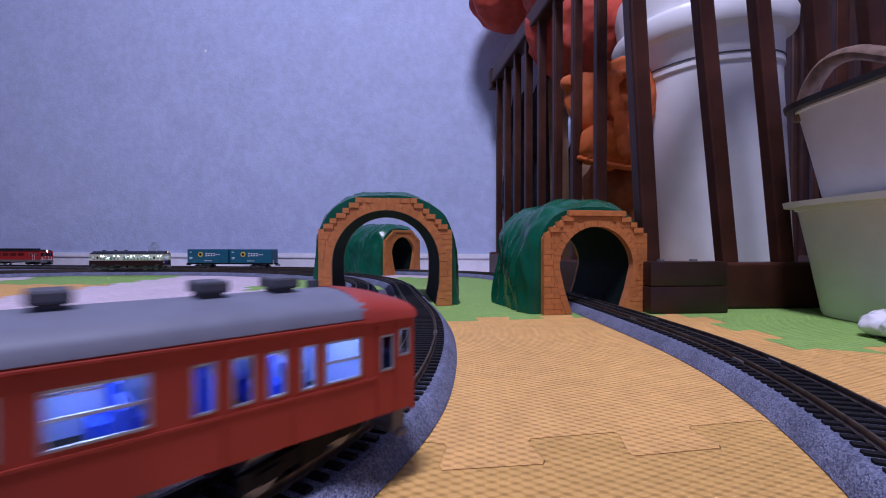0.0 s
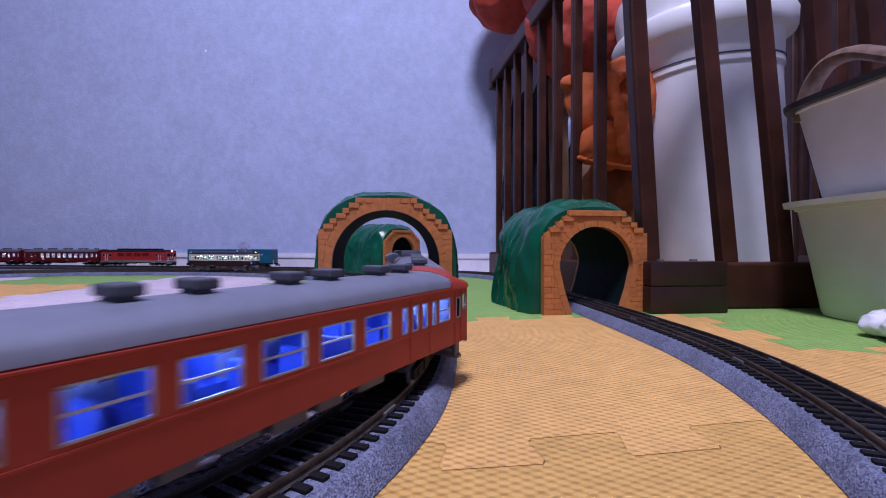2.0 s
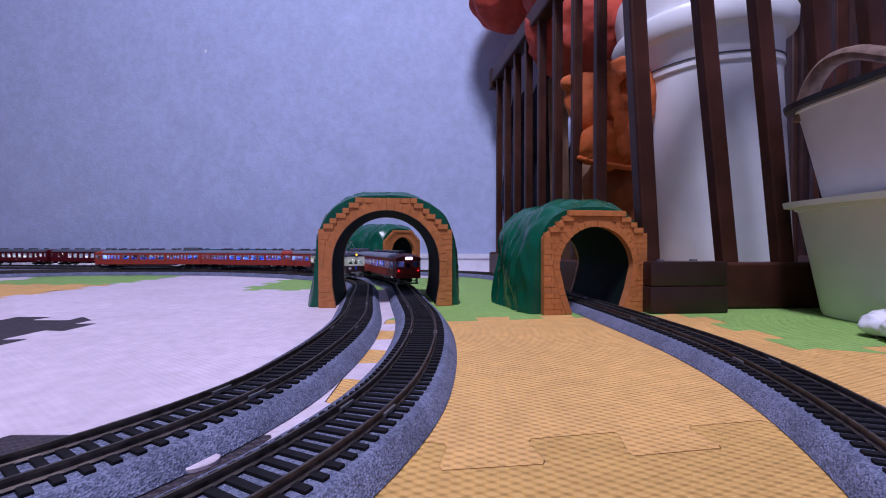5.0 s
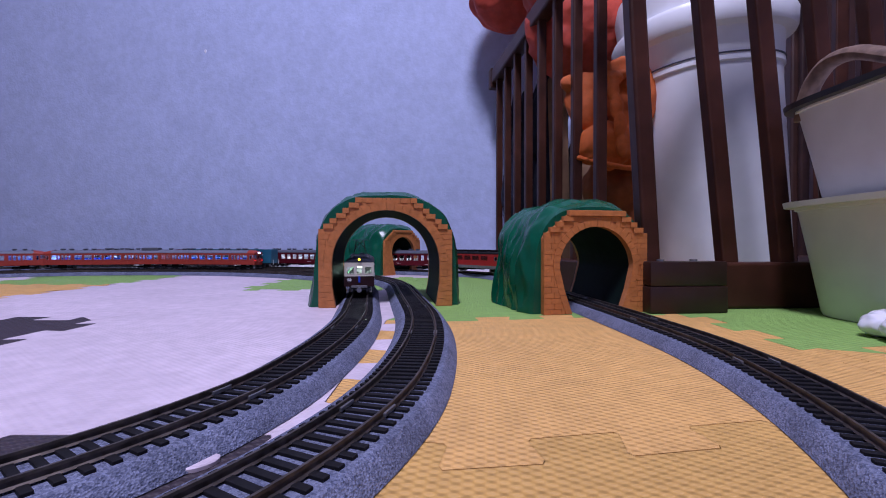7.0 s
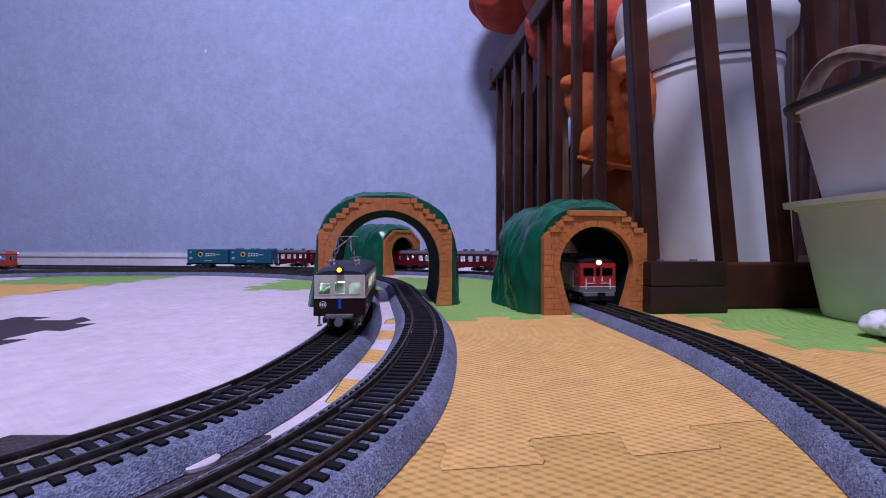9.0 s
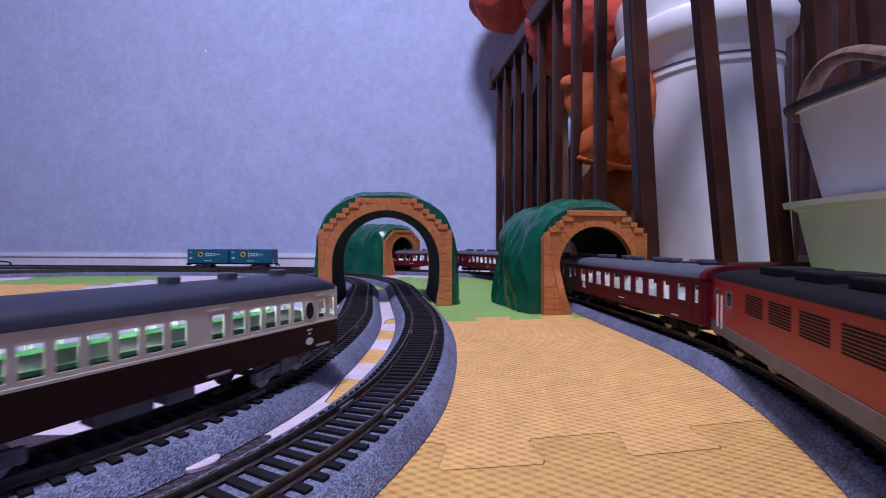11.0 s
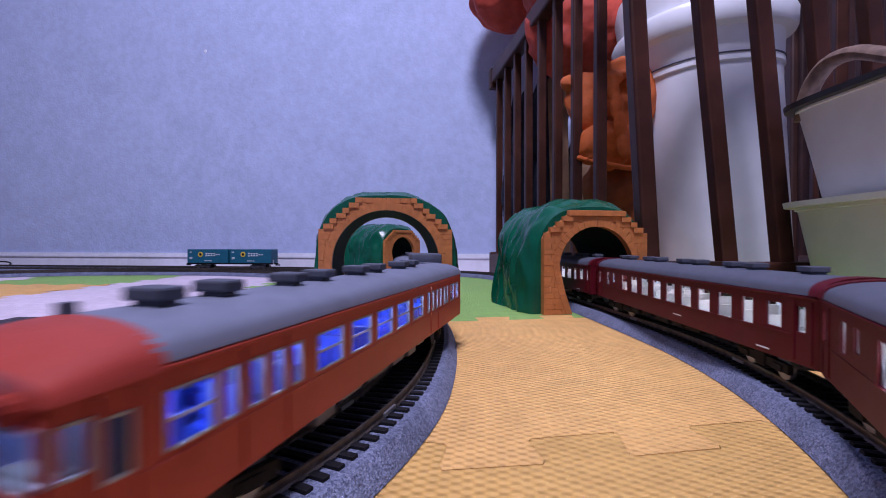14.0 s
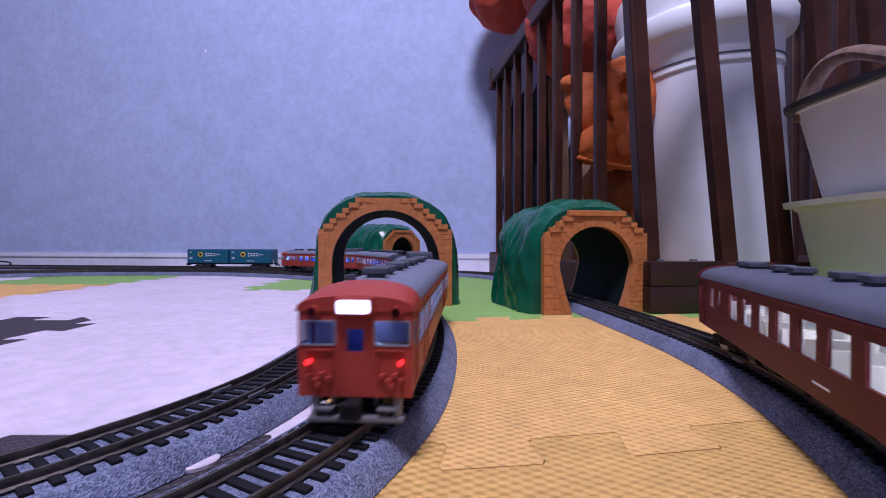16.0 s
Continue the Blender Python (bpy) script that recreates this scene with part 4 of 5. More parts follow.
    for s in (-1, 1):
        bm = nb(); cyl(bm, (x, s * 0.0125, 0.0352), (x + f * 0.0026, s * 0.0125, 0.0352), 0.0019)
        part("marker_lamp", bm, ORANGECAR, car)
        bm = nb(); cyl(bm, (x + f * 0.0024, s * 0.0125, 0.0352), (x + f * 0.0030, s * 0.0125, 0.0352), 0.0013)
        part("marker_lens", bm, DARKGLASS, car)
        bm = nb(); cyl(bm, (x, s * 0.0138, 0.0203), (x + f * 0.0022, s * 0.0138, 0.0203), 0.0008)
        part("tail_lamp", bm, LAMP_RED if tail else MAROON, car, "small lit red tail lamp" if tail else "")
        a, b = sorted((x + f * 0.0004, x + f * 0.0013))
        part("step_rail", boxes([(a, b, s * 0.0105 - 0.0042, s * 0.0105 + 0.0042, 0.0235, 0.0240)]), ORANGECAR, car)
        for o, z in ((-0.003, 0.0145), (-0.001, 0.0158), (0.001, 0.0140), (0.0028, 0.0155), (0.0, 0.0125)):
            part("hose_socket", boxes([(min(x, x + f * 0.0019), max(x, x + f * 0.0019), s * 0.011 + o - 0.0007, s * 0.011 + o + 0.0007, z, z + 0.0014)], 0.0002), ORANGECAR, car)
        part("grab_rail", boxes([(min(x, x + f * 0.0016), max(x, x + f * 0.0016), s * 0.0068 - 0.0003, s * 0.0068 + 0.0003, 0.0150, 0.0215)]), ORANGECAR, car)
        part("pilot_post", boxes([(min(x, x - f * 0.004), max(x, x - f * 0.004), s * 0.0125 - 0.0010, s * 0.0125 + 0.0010, 0.0030, zb)], 0.0003), SKIRT, car)
        part("pilot_step", boxes([(min(x + f * 0.001, x - f * 0.003), max(x + f * 0.001, x - f * 0.003), s * 0.0095 - 0.003, s * 0.0095 + 0.003, 0.0056, 0.0066)], 0.0002), SKIRT, car)
    part("door_frame", boxes([(min(x + f * 0.0004, x + f * 0.0011), max(x + f * 0.0004, x + f * 0.0011), y - 0.0003, y + 0.0003, zb + 0.001, 0.0330) for y in (-0.0050, 0.0050)]), ORANGECAR, car)
    part("pilot", boxes([(min(x - f * 0.003, x + f * 0.0005), max(x - f * 0.003, x + f * 0.0005), -0.0145, 0.0145, 0.0018, 0.0038)], 0.0006), SKIRT, car, "grey pilot bar")
    gangway_end(car, -x, -f, W, zb, ze, zr, ORANGECAR)
    coupler(car, x, f); coupler(car, -x, -f)
    for d in (0.0300, 0.0465, 0.0735, 0.0905, 0.1185, 0.1355, 0.1660, 0.1820):
        xx = f * (L / 2 - d)
        if big_unit and d > 0.18:
            continue
        part("roof_unit", boxes([(xx - 0.0026, xx + 0.0026, -0.0032, 0.0032, zr - 0.0010, zr + 0.0012), (xx - 0.0034, xx + 0.0034, -0.0046, 0.0046, zr + 0.0010, zr + 0.0037)], 0.0006), UNITGREY, car)
    if big_unit:
        xx = -f * (L / 2 - 0.024)
        part("roof_cooler", boxes([(xx - 0.017, xx + 0.017, -0.0105, 0.0105, zr - 0.002, zr + 0.0058)], 0.0016), UNITGREY, car, "large grey roof cooler", True)
    bm = nb(); cyl(bm, (f * (L / 2 - 0.018), 0.006, zr - 0.001), (f * (L / 2 - 0.018), 0.006, zr + 0.0018), 0.0016)
    part("whistle_cap", bm, UNITGREY, car)
    underboxes(car, L, SKIRT, 7 if cab_forward else 8)
    bogie(car, 0.086); bogie(car, -0.086)
    return car


def coach(name, label, marked):
    """Maroon passenger coach with a grey roof."""
    L, W, zb, ze, zr = 0.231, 0.0345, 0.0105, 0.0365, 0.0432
    car = empty(name, pose(0, 0, RAIL_TOP), label, "model coach", "coaches of the maroon train")
    holes = [(-0.0619 + 0.0170 * i, -0.0511 + 0.0170 * i, 0.0212, 0.0322) for i in range(8)]
    holes += [(0.0750, 0.0820, 0.0212, 0.0322), (0.0900, 0.0980, 0.0225, 0.0322), (0.1055, 0.1095, 0.0225, 0.0322)]
    holes += [(-0.0800, -0.0755, 0.0252, 0.0322), (-0.0930, -0.0870, 0.0225, 0.0322), (-0.1125, -0.1085, 0.0225, 0.0322)]
    shell(car, L, W, zb, ze, zr, holes, MAROON, COACHROOF, INNER, 0.0, 0.0, (0, 0), None, LAMP_PALE, PALESEAT)
    trims(car, L, W, ze, MAROON, [-L / 2 + 0.0030, -L / 2 + 0.0110, L / 2 - 0.0030, L / 2 - 0.0110])
    for s in (-1, 1):
        gangway_end(car, s * L / 2, s, W, zb, ze, zr, MAROON)
        coupler(car, s * L / 2, s)
        xr = s * (L / 2 - 0.0015)
        part("roof_end", roof_mesh(xr - 0.0026, xr + 0.0026, W / 2 + 0.0008, ze, zr + 0.0005), MAROON, car, "maroon roof end", True)
    for i, xx in enumerate((-0.096, -0.083, -0.052, -0.036, -0.004, 0.012, 0.043, 0.059, 0.092)):
        part("roof_vent", boxes([(xx - 0.0030, xx + 0.0030, -0.0030, 0.0030, zr - 0.0010, zr + 0.0010), (xx - 0.0037, xx + 0.0037, -0.0040, 0.0040, zr + 0.0008, zr + 0.0032)], 0.0004), UNITGREY, car)
    for s in (-1, 1):
        for z, w, xx in ((0.0150, 0.009, 0.02), (0.0126, 0.007, 0.088)):
            part("side_lettering", boxes([(xx - w / 2, xx + w / 2, s * (W / 2) - 0.0002, s * (W / 2) + 0.0002, z - 0.0003, z + 0.0003)]), WHITEMARK, car)
    if marked:
        for s in (-1, 1):
            y0, y1 = sorted((s * (W / 2 - 0.0002), s * (W / 2 + 0.0003)))
            bars = [(0.0020, 0.0028, 0.0158, 0.0202), (0.0000, 0.0020, 0.0154, 0.0163), (-0.0006, 0.0004, 0.0160, 0.0172),
                    (0.0034, 0.0042, 0.0154, 0.0202), (0.0042, 0.0060, 0.0194, 0.0202), (0.0056, 0.0064, 0.0180, 0.0196), (0.0042, 0.0060, 0.0174, 0.0182), (0.0052, 0.0062, 0.0154, 0.0176)]
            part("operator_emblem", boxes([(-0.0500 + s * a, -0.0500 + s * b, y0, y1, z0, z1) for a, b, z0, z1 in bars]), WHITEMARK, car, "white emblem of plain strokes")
    underboxes(car, L, BLACK, 21)
    bogie(car, 0.080); bogie(car, -0.080)
    return car


def locomotive(name, label):
    L, W, zb, ze, zr = 0.190, 0.0350, 0.0095, 0.0375, 0.0425
    car = empty(name, pose(0, 0, RAIL_TOP), label, "model locomotive")
    hw = W / 2
    holes = [(L / 2 - 0.0115, L / 2 - 0.0055, 0.0250, 0.0325), (-L / 2 + 0.0055, -L / 2 + 0.0115, 0.0250, 0.0325), (L / 2 - 0.0320, L / 2 - 0.0240, 0.0250, 0.0325), (-L / 2 + 0.0240, -L / 2 + 0.0320, 0.0250, 0.0325)]
    shell(car, L, W, 0.0150, ze, zr, holes, LOCORED, BLACK, INNER, 0.010, 0.010, (0, 0), SILVER, None, None, False)
    for s in (-1, 1):
        part("lower_band", boxes([(-L / 2, L / 2, s * hw - 0.0005, s * hw + 0.0005, zb, 0.0150)]), SKIRT, car, "pale grey lower band")
        for i in range(4):
            x = -0.036 + 0.024 * i
            rows = [(x - 0.009, x + 0.009, s * hw - 0.0002, s * hw + 0.0003, 0.0255 + 0.0011 * k, 0.0261 + 0.0011 * k) for k in range(8)]
            part("louvre", boxes(rows), BLACK, car)
        for x in (L / 2 - 0.0145, -L / 2 + 0.0145, L / 2 - 0.021, -L / 2 + 0.021):
            bm = nb(); cyl(bm, (x, s * (hw + 0.0012), 0.0135), (x, s * (hw + 0.0012), 0.0300), 0.0004, seg=8)
            part("handrail", bm, WHITEMARK, car, "white handrail")
    for f in (-1, 1):
        x = f * L / 2
        fh = [(-0.0145, -0.0042, 0.0252, 0.0330), (-0.0021, 0.0021, 0.0252, 0.0330), (0.0042, 0.0145, 0.0252, 0.0330)]
        face = part("cab_face", panel_with_holes(-hw, hw, 0.0150, ze, fh, 0.0, 0.0010), LOCORED, car)
        face.matrix_basis = Matrix.Translation((x + f * 0.0005, 0, 0)) @ Matrix.Rotation(-f * math.pi / 2, 4, "Z")
        for h in fh:
            pane(face, *h, -0.0005, DARKGLASS)
            window_frame(face, *h, 0.0, BLACK, False)
        a, b = sorted((x - f * 0.0005, x + f * 0.0006))
        part("face_band", boxes([(a, b, -hw, hw, zb, 0.0150)]), SKIRT, car, "pale grey lower band")
        a, b = sorted((x, x + f * 0.004))
        part("buffer_beam", boxes([(a, b, -0.0150, 0.0150, 0.0060, 0.0098)], 0.0004), SKIRT, car)
        part("snow_plough", boxes([(a, b, -0.0140, 0.0140, 0.0012, 0.0058)], 0.0006), BLACK, car)
        for s in (-1, 1):
            part("front_handrail", boxes([(min(x, x + f * 0.0018), max(x, x + f * 0.0018), s * 0.0120 - 0.0003, s * 0.0120 + 0.0003, 0.0125, 0.0225), (min(x, x + f * 0.0018), max(x, x + f * 0.0018), s * 0.0075 - 0.0048, s * 0.0075 + 0.0048, 0.0180, 0.0185)]), WHITEMARK, car)
            part("window_grab", boxes([(min(x, x + f * 0.0016), max(x, x + f * 0.0016), s * 0.0040 - 0.0003, s * 0.0040 + 0.0003, 0.0200, 0.0245)]), WHITEMARK, car)
        bm = nb(); cyl(bm, (x - f * 0.003, 0, 0.0382), (x + f * 0.0022, 0, 0.0382), 0.0027)
        part("headlight_housing", bm, LOCORED, car)
        bm = nb(); cyl(bm, (x + f * 0.0020, 0, 0.0382), (x + f * 0.0027, 0, 0.0382), 0.0021)
        part("headlight", bm, LAMP_WARM if f > 0 else DARKGLASS, car, "lit warm white headlight" if f > 0 else "")
        a, b = sorted((x + f * 0.0004, x + f * 0.0010))
        part("face_line", boxes([(a, b, -hw, hw, 0.0146, 0.0153)]), WHITEMARK, car, "thin white line")
        coupler(car, x + f * 0.003, f)
    for x in (-0.045, -0.012, 0.022, 0.055):
        part("roof_fan", boxes([(x - 0.011, x + 0.011, -0.009, 0.009, zr - 0.001, zr + 0.0032)], 0.0008), BLACK, car)
    underboxes(car, L, BLACK, 33)
    for x in (0.062, -0.062):
        bogie(car, x, wheelbase=0.028)
    return car


LAMP_WARM = material("lamp_warm", (1.0, 0.86, 0.70), emit=14)


def tramcar(name, label):
    """Old electric railcar: cream over chocolate, dark roof and a pantograph; its front runs first."""
    L, W, zb, ze, zr = 0.152, 0.0315, 0.0100, 0.0350, 0.0420
    car = empty(name, pose(0, 0, RAIL_TOP), label, "model railcar")
    hw, waist = W / 2, 0.0215
    spans = [(0.0012, 0.0050), (0.0068, 0.0122), (0.0898, 0.0956), (0.1398, 0.1452), (0.1470, 0.1508)]
    spans += [(c - 0.0032, c + 0.0032) for c in [0.0235 + 0.0070 * i for i in range(9)] + [0.1008 + 0.0070 * i for i in range(5)]]
    holes = [(L / 2 - b + 0.0002, L / 2 - a - 0.0002, 0.0228, 0.0320) for a, b in spans]
    holes = sorted(holes)
    shell(car, L, W, waist, ze, zr, holes, CREAM, NIGHTBLUE, INNER, 0.012, 0.012, (0, 0), CREAM, LAMP_GREEN, None, False)
    for s in (-1, 1):
        part("lower_side", boxes([(-L / 2, L / 2, s * hw - 0.0007, s * hw + 0.0002, zb, waist)]), CHOCOLATE, car, "dark chocolate lower side")
        part("waist_rail", boxes([(-L / 2, L / 2, s * hw - 0.0002, s * hw + 0.0007, waist - 0.0003, waist + 0.0005)]), CREAM, car)
        part("bench", boxes([(-L / 2 + 0.012, L / 2 - 0.012, min(s * (hw - 0.002), s * (hw - 0.007)), max(s * (hw - 0.002), s * (hw - 0.007)), 0.013, 0.0180), (-L / 2 + 0.012, L / 2 - 0.012, min(s * (hw - 0.0016), s * (hw - 0.003)), max(s * (hw - 0.0016), s * (hw - 0.003)), 0.018, 0.0249)], 0.0003), GREENSEAT, car, "green bench seat")
        for a, b in ((0.0056, 0.0134), (0.0886, 0.0968), (0.1386, 0.1464)):
            part("door_hood", boxes([(L / 2 - b, L / 2 - a, min(s * hw, s * (hw + 0.0006)), max(s * hw, s * (hw + 0.0006)), 0.0328, 0.0336)]), CREAM, car)
            part("door_step", boxes([(L / 2 - b, L / 2 - a, min(s * hw, s * (hw + 0.0010)), max(s * hw, s * (hw + 0.0010)), 0.0112, 0.0120)]), SILVER, car, "bright door step")
        for xo in (L / 2 - 0.0172, L / 2 - 0.1348):
            bm = nb()
            bmesh.ops.create_cone(bm, cap_ends=True, segments=28, radius1=0.0026, radius2=0.0026, depth=0.0012, matrix=Matrix.Translation((xo, s * hw, 0.0272)) @ Matrix.Rotation(math.pi / 2, 4, "X") @ Matrix.Diagonal((0.85, 1.35, 1, 1)))
            part("oval_window", bm, NAVY, car, "dark oval window")
            bm = nb()
            bmesh.ops.create_cone(bm, cap_ends=True, segments=28, radius1=0.0032, radius2=0.0030, depth=0.0009, matrix=Matrix.Translation((xo, s * hw, 0.0272)) @ Matrix.Rotation(math.pi / 2, 4, "X") @ Matrix.Diagonal((0.85, 1.30, 1, 1)))
            part("oval_rim", bm, CREAM, car)
            bm = nb()
            bmesh.ops.create_cone(bm, cap_ends=True, segments=24, radius1=0.0017, radius2=0.0017, depth=0.0006, matrix=Matrix.Translation((xo, s * (hw + 0.0002), 0.0142)) @ Matrix.Rotation(math.pi / 2, 4, "X") @ Matrix.Diagonal((1.15, 0.9, 1, 1)))
            part("side_emblem", bm, WHITEMARK, car, "small white oval plate")
            part("number_plate", boxes([(xo - 0.0014, xo + 0.0014, s * hw - 0.0001, s * hw + 0.0004, 0.0186, 0.0194), (xo - 0.0007, xo + 0.0007, s * hw - 0.0001, s * hw + 0.0004, 0.0171, 0.0178)]), WHITEMARK, car)
    for f in (-1, 1):
        x = f * L / 2
        fh = [(-0.0135, -0.0055, 0.0235, 0.0315), (-0.0035, 0.0035, 0.0235, 0.0322), (0.0055, 0.0135, 0.0235, 0.0315)]
        face = part("end_face", panel_with_holes(-hw, hw, waist, ze + 0.001, fh, 0.0, 0.0010), CREAM, car)
        face.matrix_basis = Matrix.Translation((x + f * 0.0005, 0, 0)) @ Matrix.Rotation(-f * math.pi / 2, 4, "Z")
        for h in fh:
            pane(face, *h, -0.0005)
            window_frame(face, *h, 0.0, CREAM, False)
        a, b = sorted((x - f * 0.0005, x + f * 0.0005))
        part("lower_face", boxes([(a, b, -hw, hw, zb, waist)]), CHOCOLATE, car, "dark chocolate lower front")
        part("face_rail", boxes([(a, b + 0.0004 if f > 0 else b, -hw, hw, waist - 0.0004, waist + 0.0004)]), CREAM, car)
        a, b = sorted((x, x + f * 0.0010))
        part("door_stripe", boxes([(a, b, -0.0010, 0.0010, 0.0145, 0.0212)]), BLUESEAT, car, "blue stripe on the front door")
        bm = nb()
        cyl(bm, (x, f * -0.0105, 0.0172), (x + f * 0.0008, f * -0.0105, 0.0172), 0.0023)
        part("front_emblem", bm, WHITEMARK, car, "round white plate")
        bm = nb()
        cyl(bm, (x + f * 0.0007, f * -0.0105, 0.0172), (x + f * 0.0010, f * -0.0105, 0.0172), 0.0019)
        part("emblem_field", bm, CHOCOLATE, car)
        part("emblem_bars", boxes([(min(x + f * 0.0009, x + f * 0.0012), max(x + f * 0.0009, x + f * 0.0012), f * -0.0105 + o - 0.0004, f * -0.0105 + o + 0.0004, 0.0163, 0.0181) for o in (-0.0012, 0, 0.0012)]), WHITEMARK, car)
        bm = nb(); cyl(bm, (x - f * 0.004, 0, 0.0393), (x + f * 0.0025, 0, 0.0393), 0.0023)
        part("headlight_housing", bm, NIGHTBLUE, car)
        bm = nb(); cyl(bm, (x + f * 0.0024, 0, 0.0393), (x + f * 0.0030, 0, 0.0393), 0.0015)
        part("headlight", bm, LAMP_YELLOW if f > 0 else DARKGLASS, car, "yellow headlight" if f > 0 else "")
        a, b = sorted((x - f * 0.001, x + f * 0.0045))
        part("buffer_beam", boxes([(a, b, -0.0085, 0.0085, 0.0088, 0.0112)], 0.0004), SKIRT, car)
        for s in (-1, 1):
            part("front_step", boxes([(min(x - f * 0.002, x + f * 0.003), max(x - f * 0.002, x + f * 0.003), s * 0.0125 - 0.0012, s * 0.0125 + 0.0012, 0.0040, 0.0048), (min(x - f * 0.002, x), max(x - f * 0.002, x), s * 0.013 - 0.0005, s * 0.013 + 0.0005, 0.0040, 0.0100)]), SKIRT, car)
        bm = nb(); cyl(bm, (x + f * 0.002, 0, 0.0068), (x + f * 0.008, 0, 0.0068), 0.0026)
        part("coupler", bm, STEEL, car)
    for xx in (-0.056, -0.032, -0.010):
        part("roof_vent", boxes([(xx - 0.0026, xx + 0.0026, -0.0026, 0.0026, zr - 0.0006, zr + 0.0024)], 0.0005), UNITGREY, car)
    # pantograph near the front
    px = 0.050
    part("pantograph_base", boxes([(px - 0.012, px + 0.012, s * 0.0075 - 0.0005, s * 0.0075 + 0.0005, zr + 0.0012, zr + 0.0022) for s in (-1, 1)] + [(px + e - 0.0005, px + e + 0.0005, -0.011, 0.011, zr + 0.0012, zr + 0.0022) for e in (-0.011, 0.011)]), STEEL, car)
    for sx in (-1, 1):
        for s in (-1, 1):
            bm = nb(); cyl(bm, (px + sx * 0.010, s * 0.0085, zr - 0.002), (px + sx * 0.010, s * 0.0085, zr + 0.0030), 0.0011, 0.0007, 10)
            part("insulator", bm, WHITEMARK, car)
    arms = [((px - 0.009, s * 0.0075, zr + 0.0020), (px + 0.010, s * 0.0054, zr + 0.0095)) for s in (-1, 1)] + [((px + 0.009, s * 0.0075, zr + 0.0020), (px - 0.010, s * 0.0054, zr + 0.0095)) for s in (-1, 1)]
    arms += [((px + 0.010, s * 0.0054, zr + 0.0095), (px - 0.001, s * 0.0042, zr + 0.0185)) for s in (-1, 1)] + [((px - 0.010, s * 0.0054, zr + 0.0095), (px + 0.001, s * 0.0042, zr + 0.0185)) for s in (-1, 1)]
    arms += [((px + 0.010, -0.0054, zr + 0.0095), (px - 0.001, 0.0042, zr + 0.0185)), ((px - 0.010, 0.0054, zr + 0.0095), (px + 0.001, -0.0042, zr + 0.0185))]
    for p, q in arms:
        bm = nb(); cyl(bm, p, q, 0.00042, seg=8)
        part("pantograph_arm", bm, STEEL, car)
    for e in (-0.0022, 0.0022):
        part("contact_shoe", boxes([(px + e - 0.0006, px + e + 0.0006, -0.0088, 0.0088, zr + 0.0185, zr + 0.0192)], 0.0002), STEEL, car)
    underboxes(car, L, SKIRT, 55)
    for x in (0.048, -0.048):
        bogie(car, x, wheelbase=0.024, mat=SKIRT, label="grey sprung bogie")
    return car


def container_wagon(m, label):
    thing = empty("container_wagon", m, label, "model wagon")
    part("flat_frame", boxes([(-0.108, 0.108, -0.0150, 0.0150, 0.0095, 0.0122)], 0.0004), BLACK, thing)
    for x in (-0.070, 0.070):
        bogie(thing, x, mat=SKIRT)
    for s in (-1, 1):
        part("coupler", boxes([(min(s * 0.108, s * 0.118), max(s * 0.108, s * 0.118), -0.002, 0.002, 0.0062, 0.0095)], 0.0003), BLACK, thing)
        part("end_rail", boxes([(s * 0.1085 - 0.0004, s * 0.1085 + 0.0004, y - 0.0004, y + 0.0004, 0.0095, 0.0200) for y in (-0.013, 0.013)]), WHITEMARK, thing)
    return thing


def container(m):
    c = empty("shipping_container", m, "teal shipping container with white lettering bars and yellow disc", "container", "teal containers on the wagon")
    part("container_body", boxes([(-0.0515, 0.0515, -0.0155, 0.0155, 0.0, 0.0325)], 0.0006), TEAL, c)
    part("ribs", boxes([(x - 0.0008, x + 0.0008, -0.0159, 0.0159, 0.001, 0.0315) for x in (-0.0505, 0.0505)] + [(-0.051, 0.051, -0.0159, 0.0159, 0.0310, 0.0322)]), TEAL, c)
    bm = nb(); cyl(bm, (-0.018, -0.0163, 0.0205), (-0.018, -0.0150, 0.0205), 0.0060, seg=24)
    part("disc_emblem", bm, YELLOWMARK, c, "yellow disc")
    bm = nb(); cyl(bm, (-0.018, -0.0165, 0.0205), (-0.018, -0.0160, 0.0205), 0.0034, seg=20)
    part("disc_mark", bm, CHOCOLATE, c)
    rows = []
    for i, (w, h) in enumerate(((0.0055, 0.008), (0.005, 0.007), (0.005, 0.007), (0.005, 0.007), (0.0045, 0.0022), (0.0045, 0.0022))):
        x = -0.006 + 0.0066 * i
        rows += [(x, x + w, -0.0161, -0.0153, 0.0200 - h / 2, 0.0200 - h / 2 + min(0.0016, h)), (x, x + w, -0.0161, -0.0153, 0.0200 + h / 2 - min(0.0016, h), 0.0200 + h / 2), (x + w * 0.4, x + w * 0.6, -0.0161, -0.0153, 0.0200 - h / 2, 0.0200 + h / 2)]
    part("lettering_bars", boxes(rows), WHITEMARK, c, "white lettering bars")
    part("small_bars", boxes([(-0.046, -0.039, -0.0161, -0.0153, 0.0095, 0.0108), (-0.046, -0.039, -0.0161, -0.0153, 0.0125, 0.0138), (-0.046, -0.040, -0.0161, -0.0153, 0.0250, 0.0265), (-0.008, 0.010, -0.0161, -0.0153, 0.0045, 0.0060)]), WHITEMARK, c)
    return c


SIDE_P, SIDE_A = LINE_SIDING.at(0.250)
WAGON = Matrix.Translation((SIDE_P.x, SIDE_P.y, RAIL_TOP)) @ Matrix.Rotation(SIDE_A + math.pi, 4, "Z")
container_wagon(WAGON, "black flat wagon carrying two teal containers on the siding")
for x in (-0.0535, 0.0535):
    container(WAGON @ pose(x, 0, 0.0124))

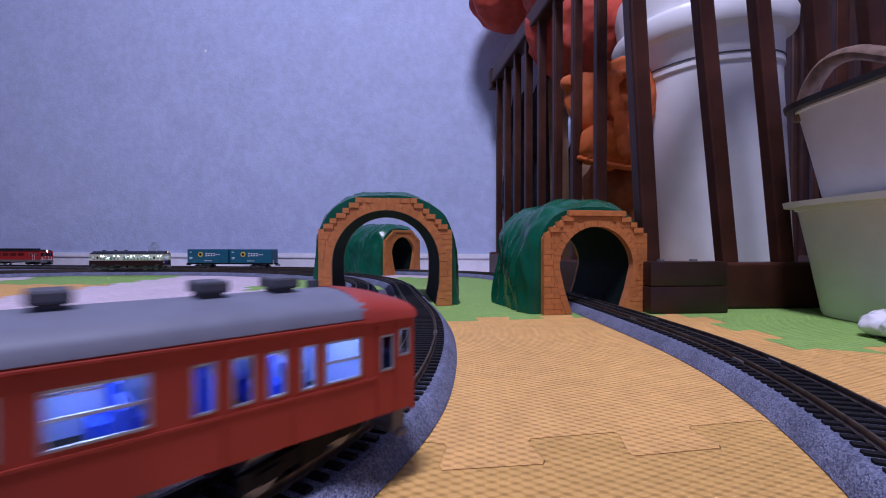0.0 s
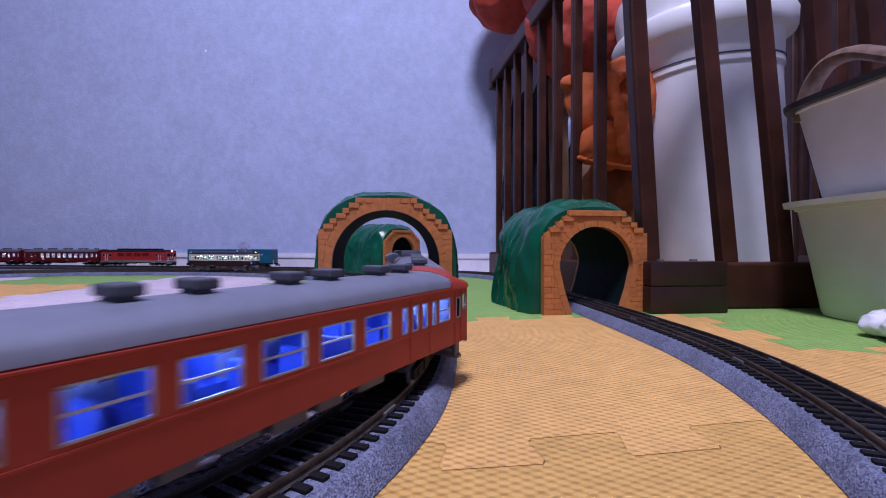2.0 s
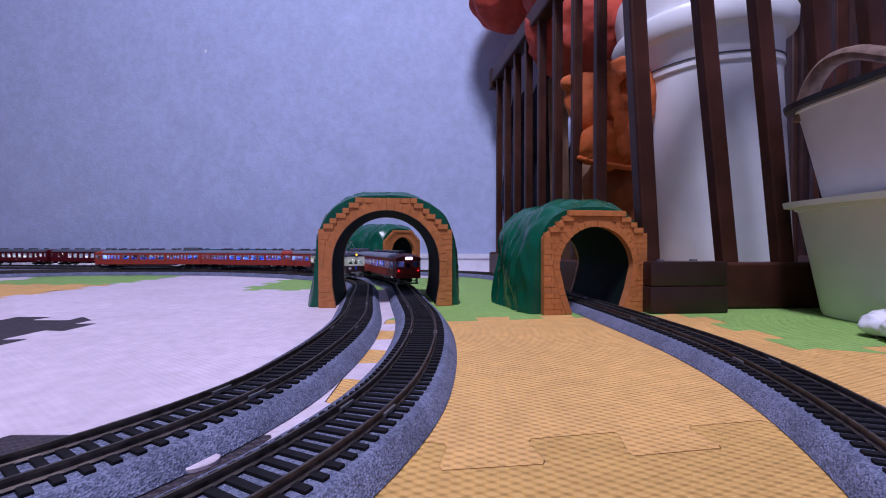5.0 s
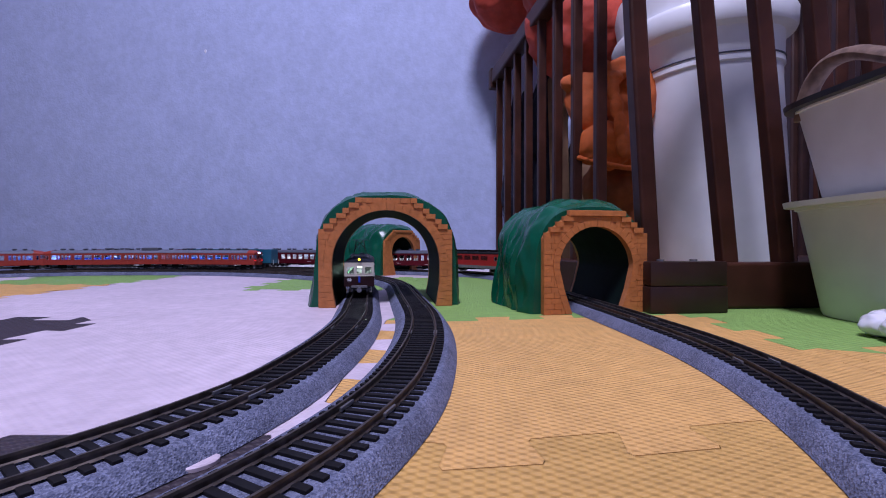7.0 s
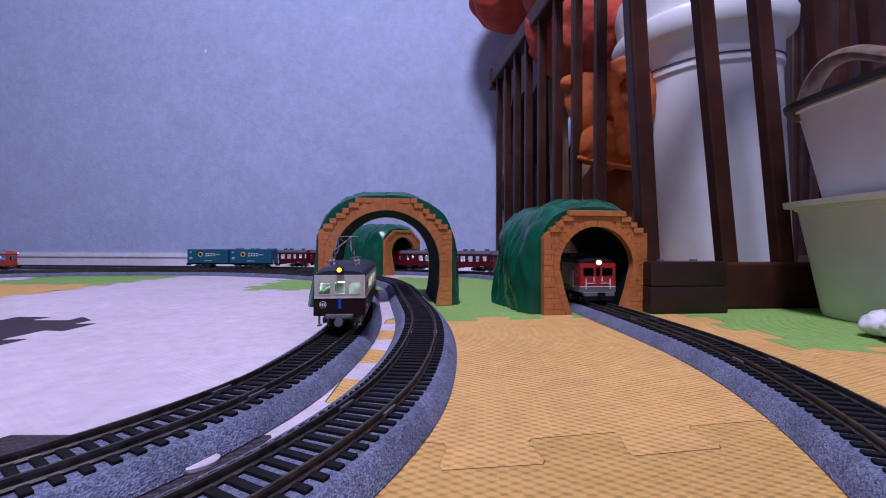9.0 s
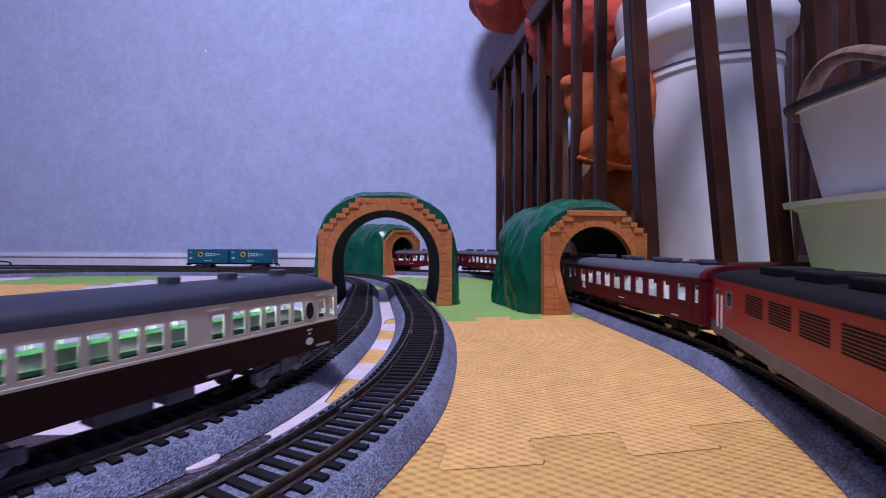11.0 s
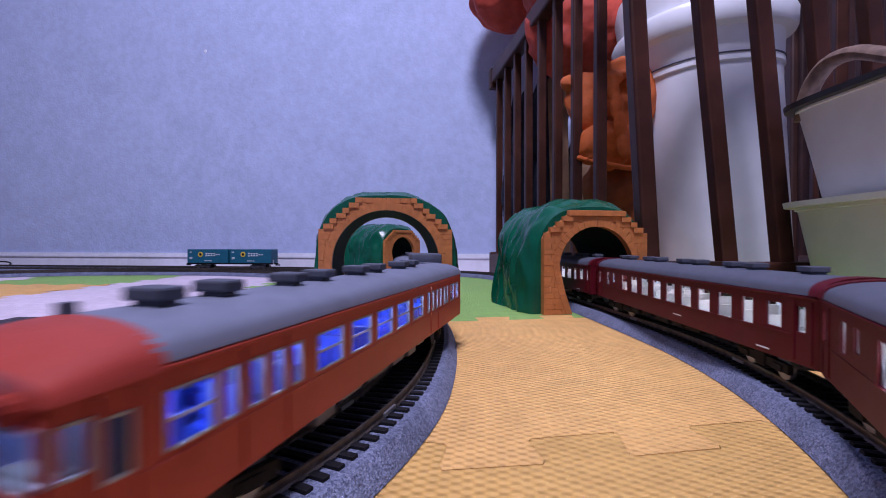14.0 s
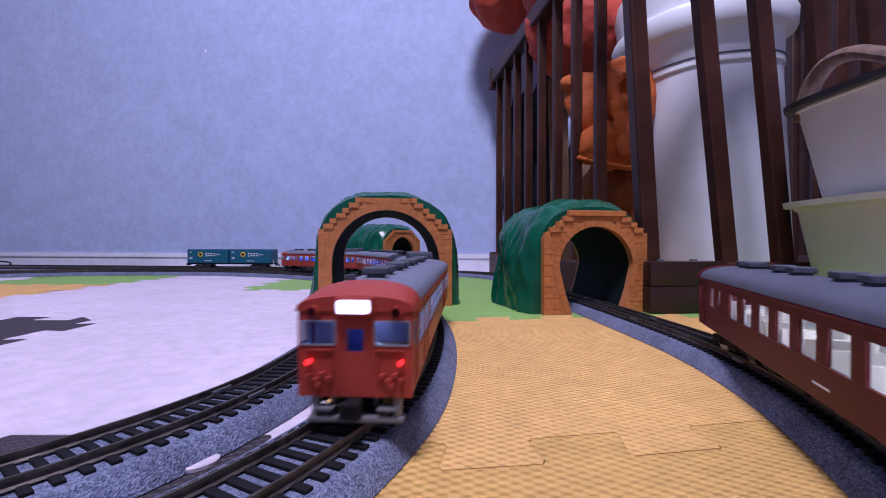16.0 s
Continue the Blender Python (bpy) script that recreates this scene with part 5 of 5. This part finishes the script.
TRAIN_V = [railcar("railcar", i in (0, 2), i in (0, 2), t, i == 3) for i, t in enumerate((
    "vermilion diesel railcar with grey roof leading the train", "vermilion diesel railcar with grey roof and coupled cab end",
    "vermilion diesel railcar with a large grey roof cooler", "vermilion diesel railcar with lit headlight and red tail lamps"))]
LOCO = locomotive("locomotive", "red locomotive with pale grey lower band and one lit headlight")
COACHES = [coach("passenger_coach", "maroon passenger coach with grey roof and lit windows", i == 0) for i in range(4)]
TRAM = tramcar("electric_railcar", "cream and chocolate electric railcar with pantograph and yellow headlight")


# ---- what moves ----
def run(car, line, s_mid, base, times, backwards=False):
    """Key a car along its line by its two bogies; s_mid gives the length at which its middle stands."""
    rows, turns = [], [[], []]
    bogies = [o for o in car.children if o.name.split(".")[0] == "bogie"]
    for t in times:
        s = s_mid(t)
        sg = -1 if backwards else 1
        (p, ap), (q, aq) = line.at(s + sg * base), line.at(s - sg * base)
        if backwards:
            ap, aq = ap + math.pi, aq + math.pi
        d = p - q
        a = math.atan2(d.y, d.x)
        rows.append((t, Matrix.Translation(((p.x + q.x) / 2, (p.y + q.y) / 2, RAIL_TOP)) @ Matrix.Rotation(a, 4, "Z")))
        for k, h in ((0, ap), (1, aq)):
            turns[k].append((h - a + math.pi) % (2 * math.pi) - math.pi)
    walk(car, rows)
    for b, k in ((max(bogies, key=lambda o: o.location.x), 0), (min(bogies, key=lambda o: o.location.x), 1)):
        x = b.location.x
        walk(b, [(t, Matrix.Translation((x, 0, 0)) @ Matrix.Rotation(w, 4, "Z")) for t, w in zip(times, turns[k])])


TIMES = [i * 0.2 for i in range(81)]
TRAM_T = [0.0, 1.5, 3.5, 6.3, 6.8, 8.0, 8.5, 9.0, 9.2, 11.3, 11.5, 12.0, 16.0]
TRAM_S = [1.348, 1.188, 0.962, 0.645, 0.575, 0.430, 0.388, 0.356, 0.340, 0.104, 0.085, 0.040, -0.36]


HEAD_T = [-1.0, 0.0, 2.5, 3.5, 4.2, 6.8, 9.0, 12.5, 15.0, 16.0, 17.0]
HEAD_S = [0.030, 0.324, 1.0165, 1.290, 1.489, 2.242, 2.815, 3.881, 4.582, 4.857, 5.137]


def motions():
    for i, car in enumerate(TRAIN_V):
        run(car, LINE_OUTER, lambda t, i=i: float(np.interp(t, HEAD_T, HEAD_S)) - 0.015 - 0.119 - 0.238 * i + LAP, 0.086, TIMES)
    run(LOCO, LINE_LONG, lambda t: LONG_ZERO + 0.178 + 0.188 * (t - 10.65) - 0.097, 0.062, TIMES)
    for i, car in enumerate(COACHES):
        run(car, LINE_LONG, lambda t, i=i: LONG_ZERO + 0.178 + 0.188 * (t - 10.65) - 0.194 - 0.120 - 0.240 * i, 0.080, TIMES)
    run(TRAM, LINE_INNER, lambda t: float(np.interp(t, TRAM_T, TRAM_S)) + 0.078 + LINE_INNER.length, 0.048, TIMES, True)


motions()
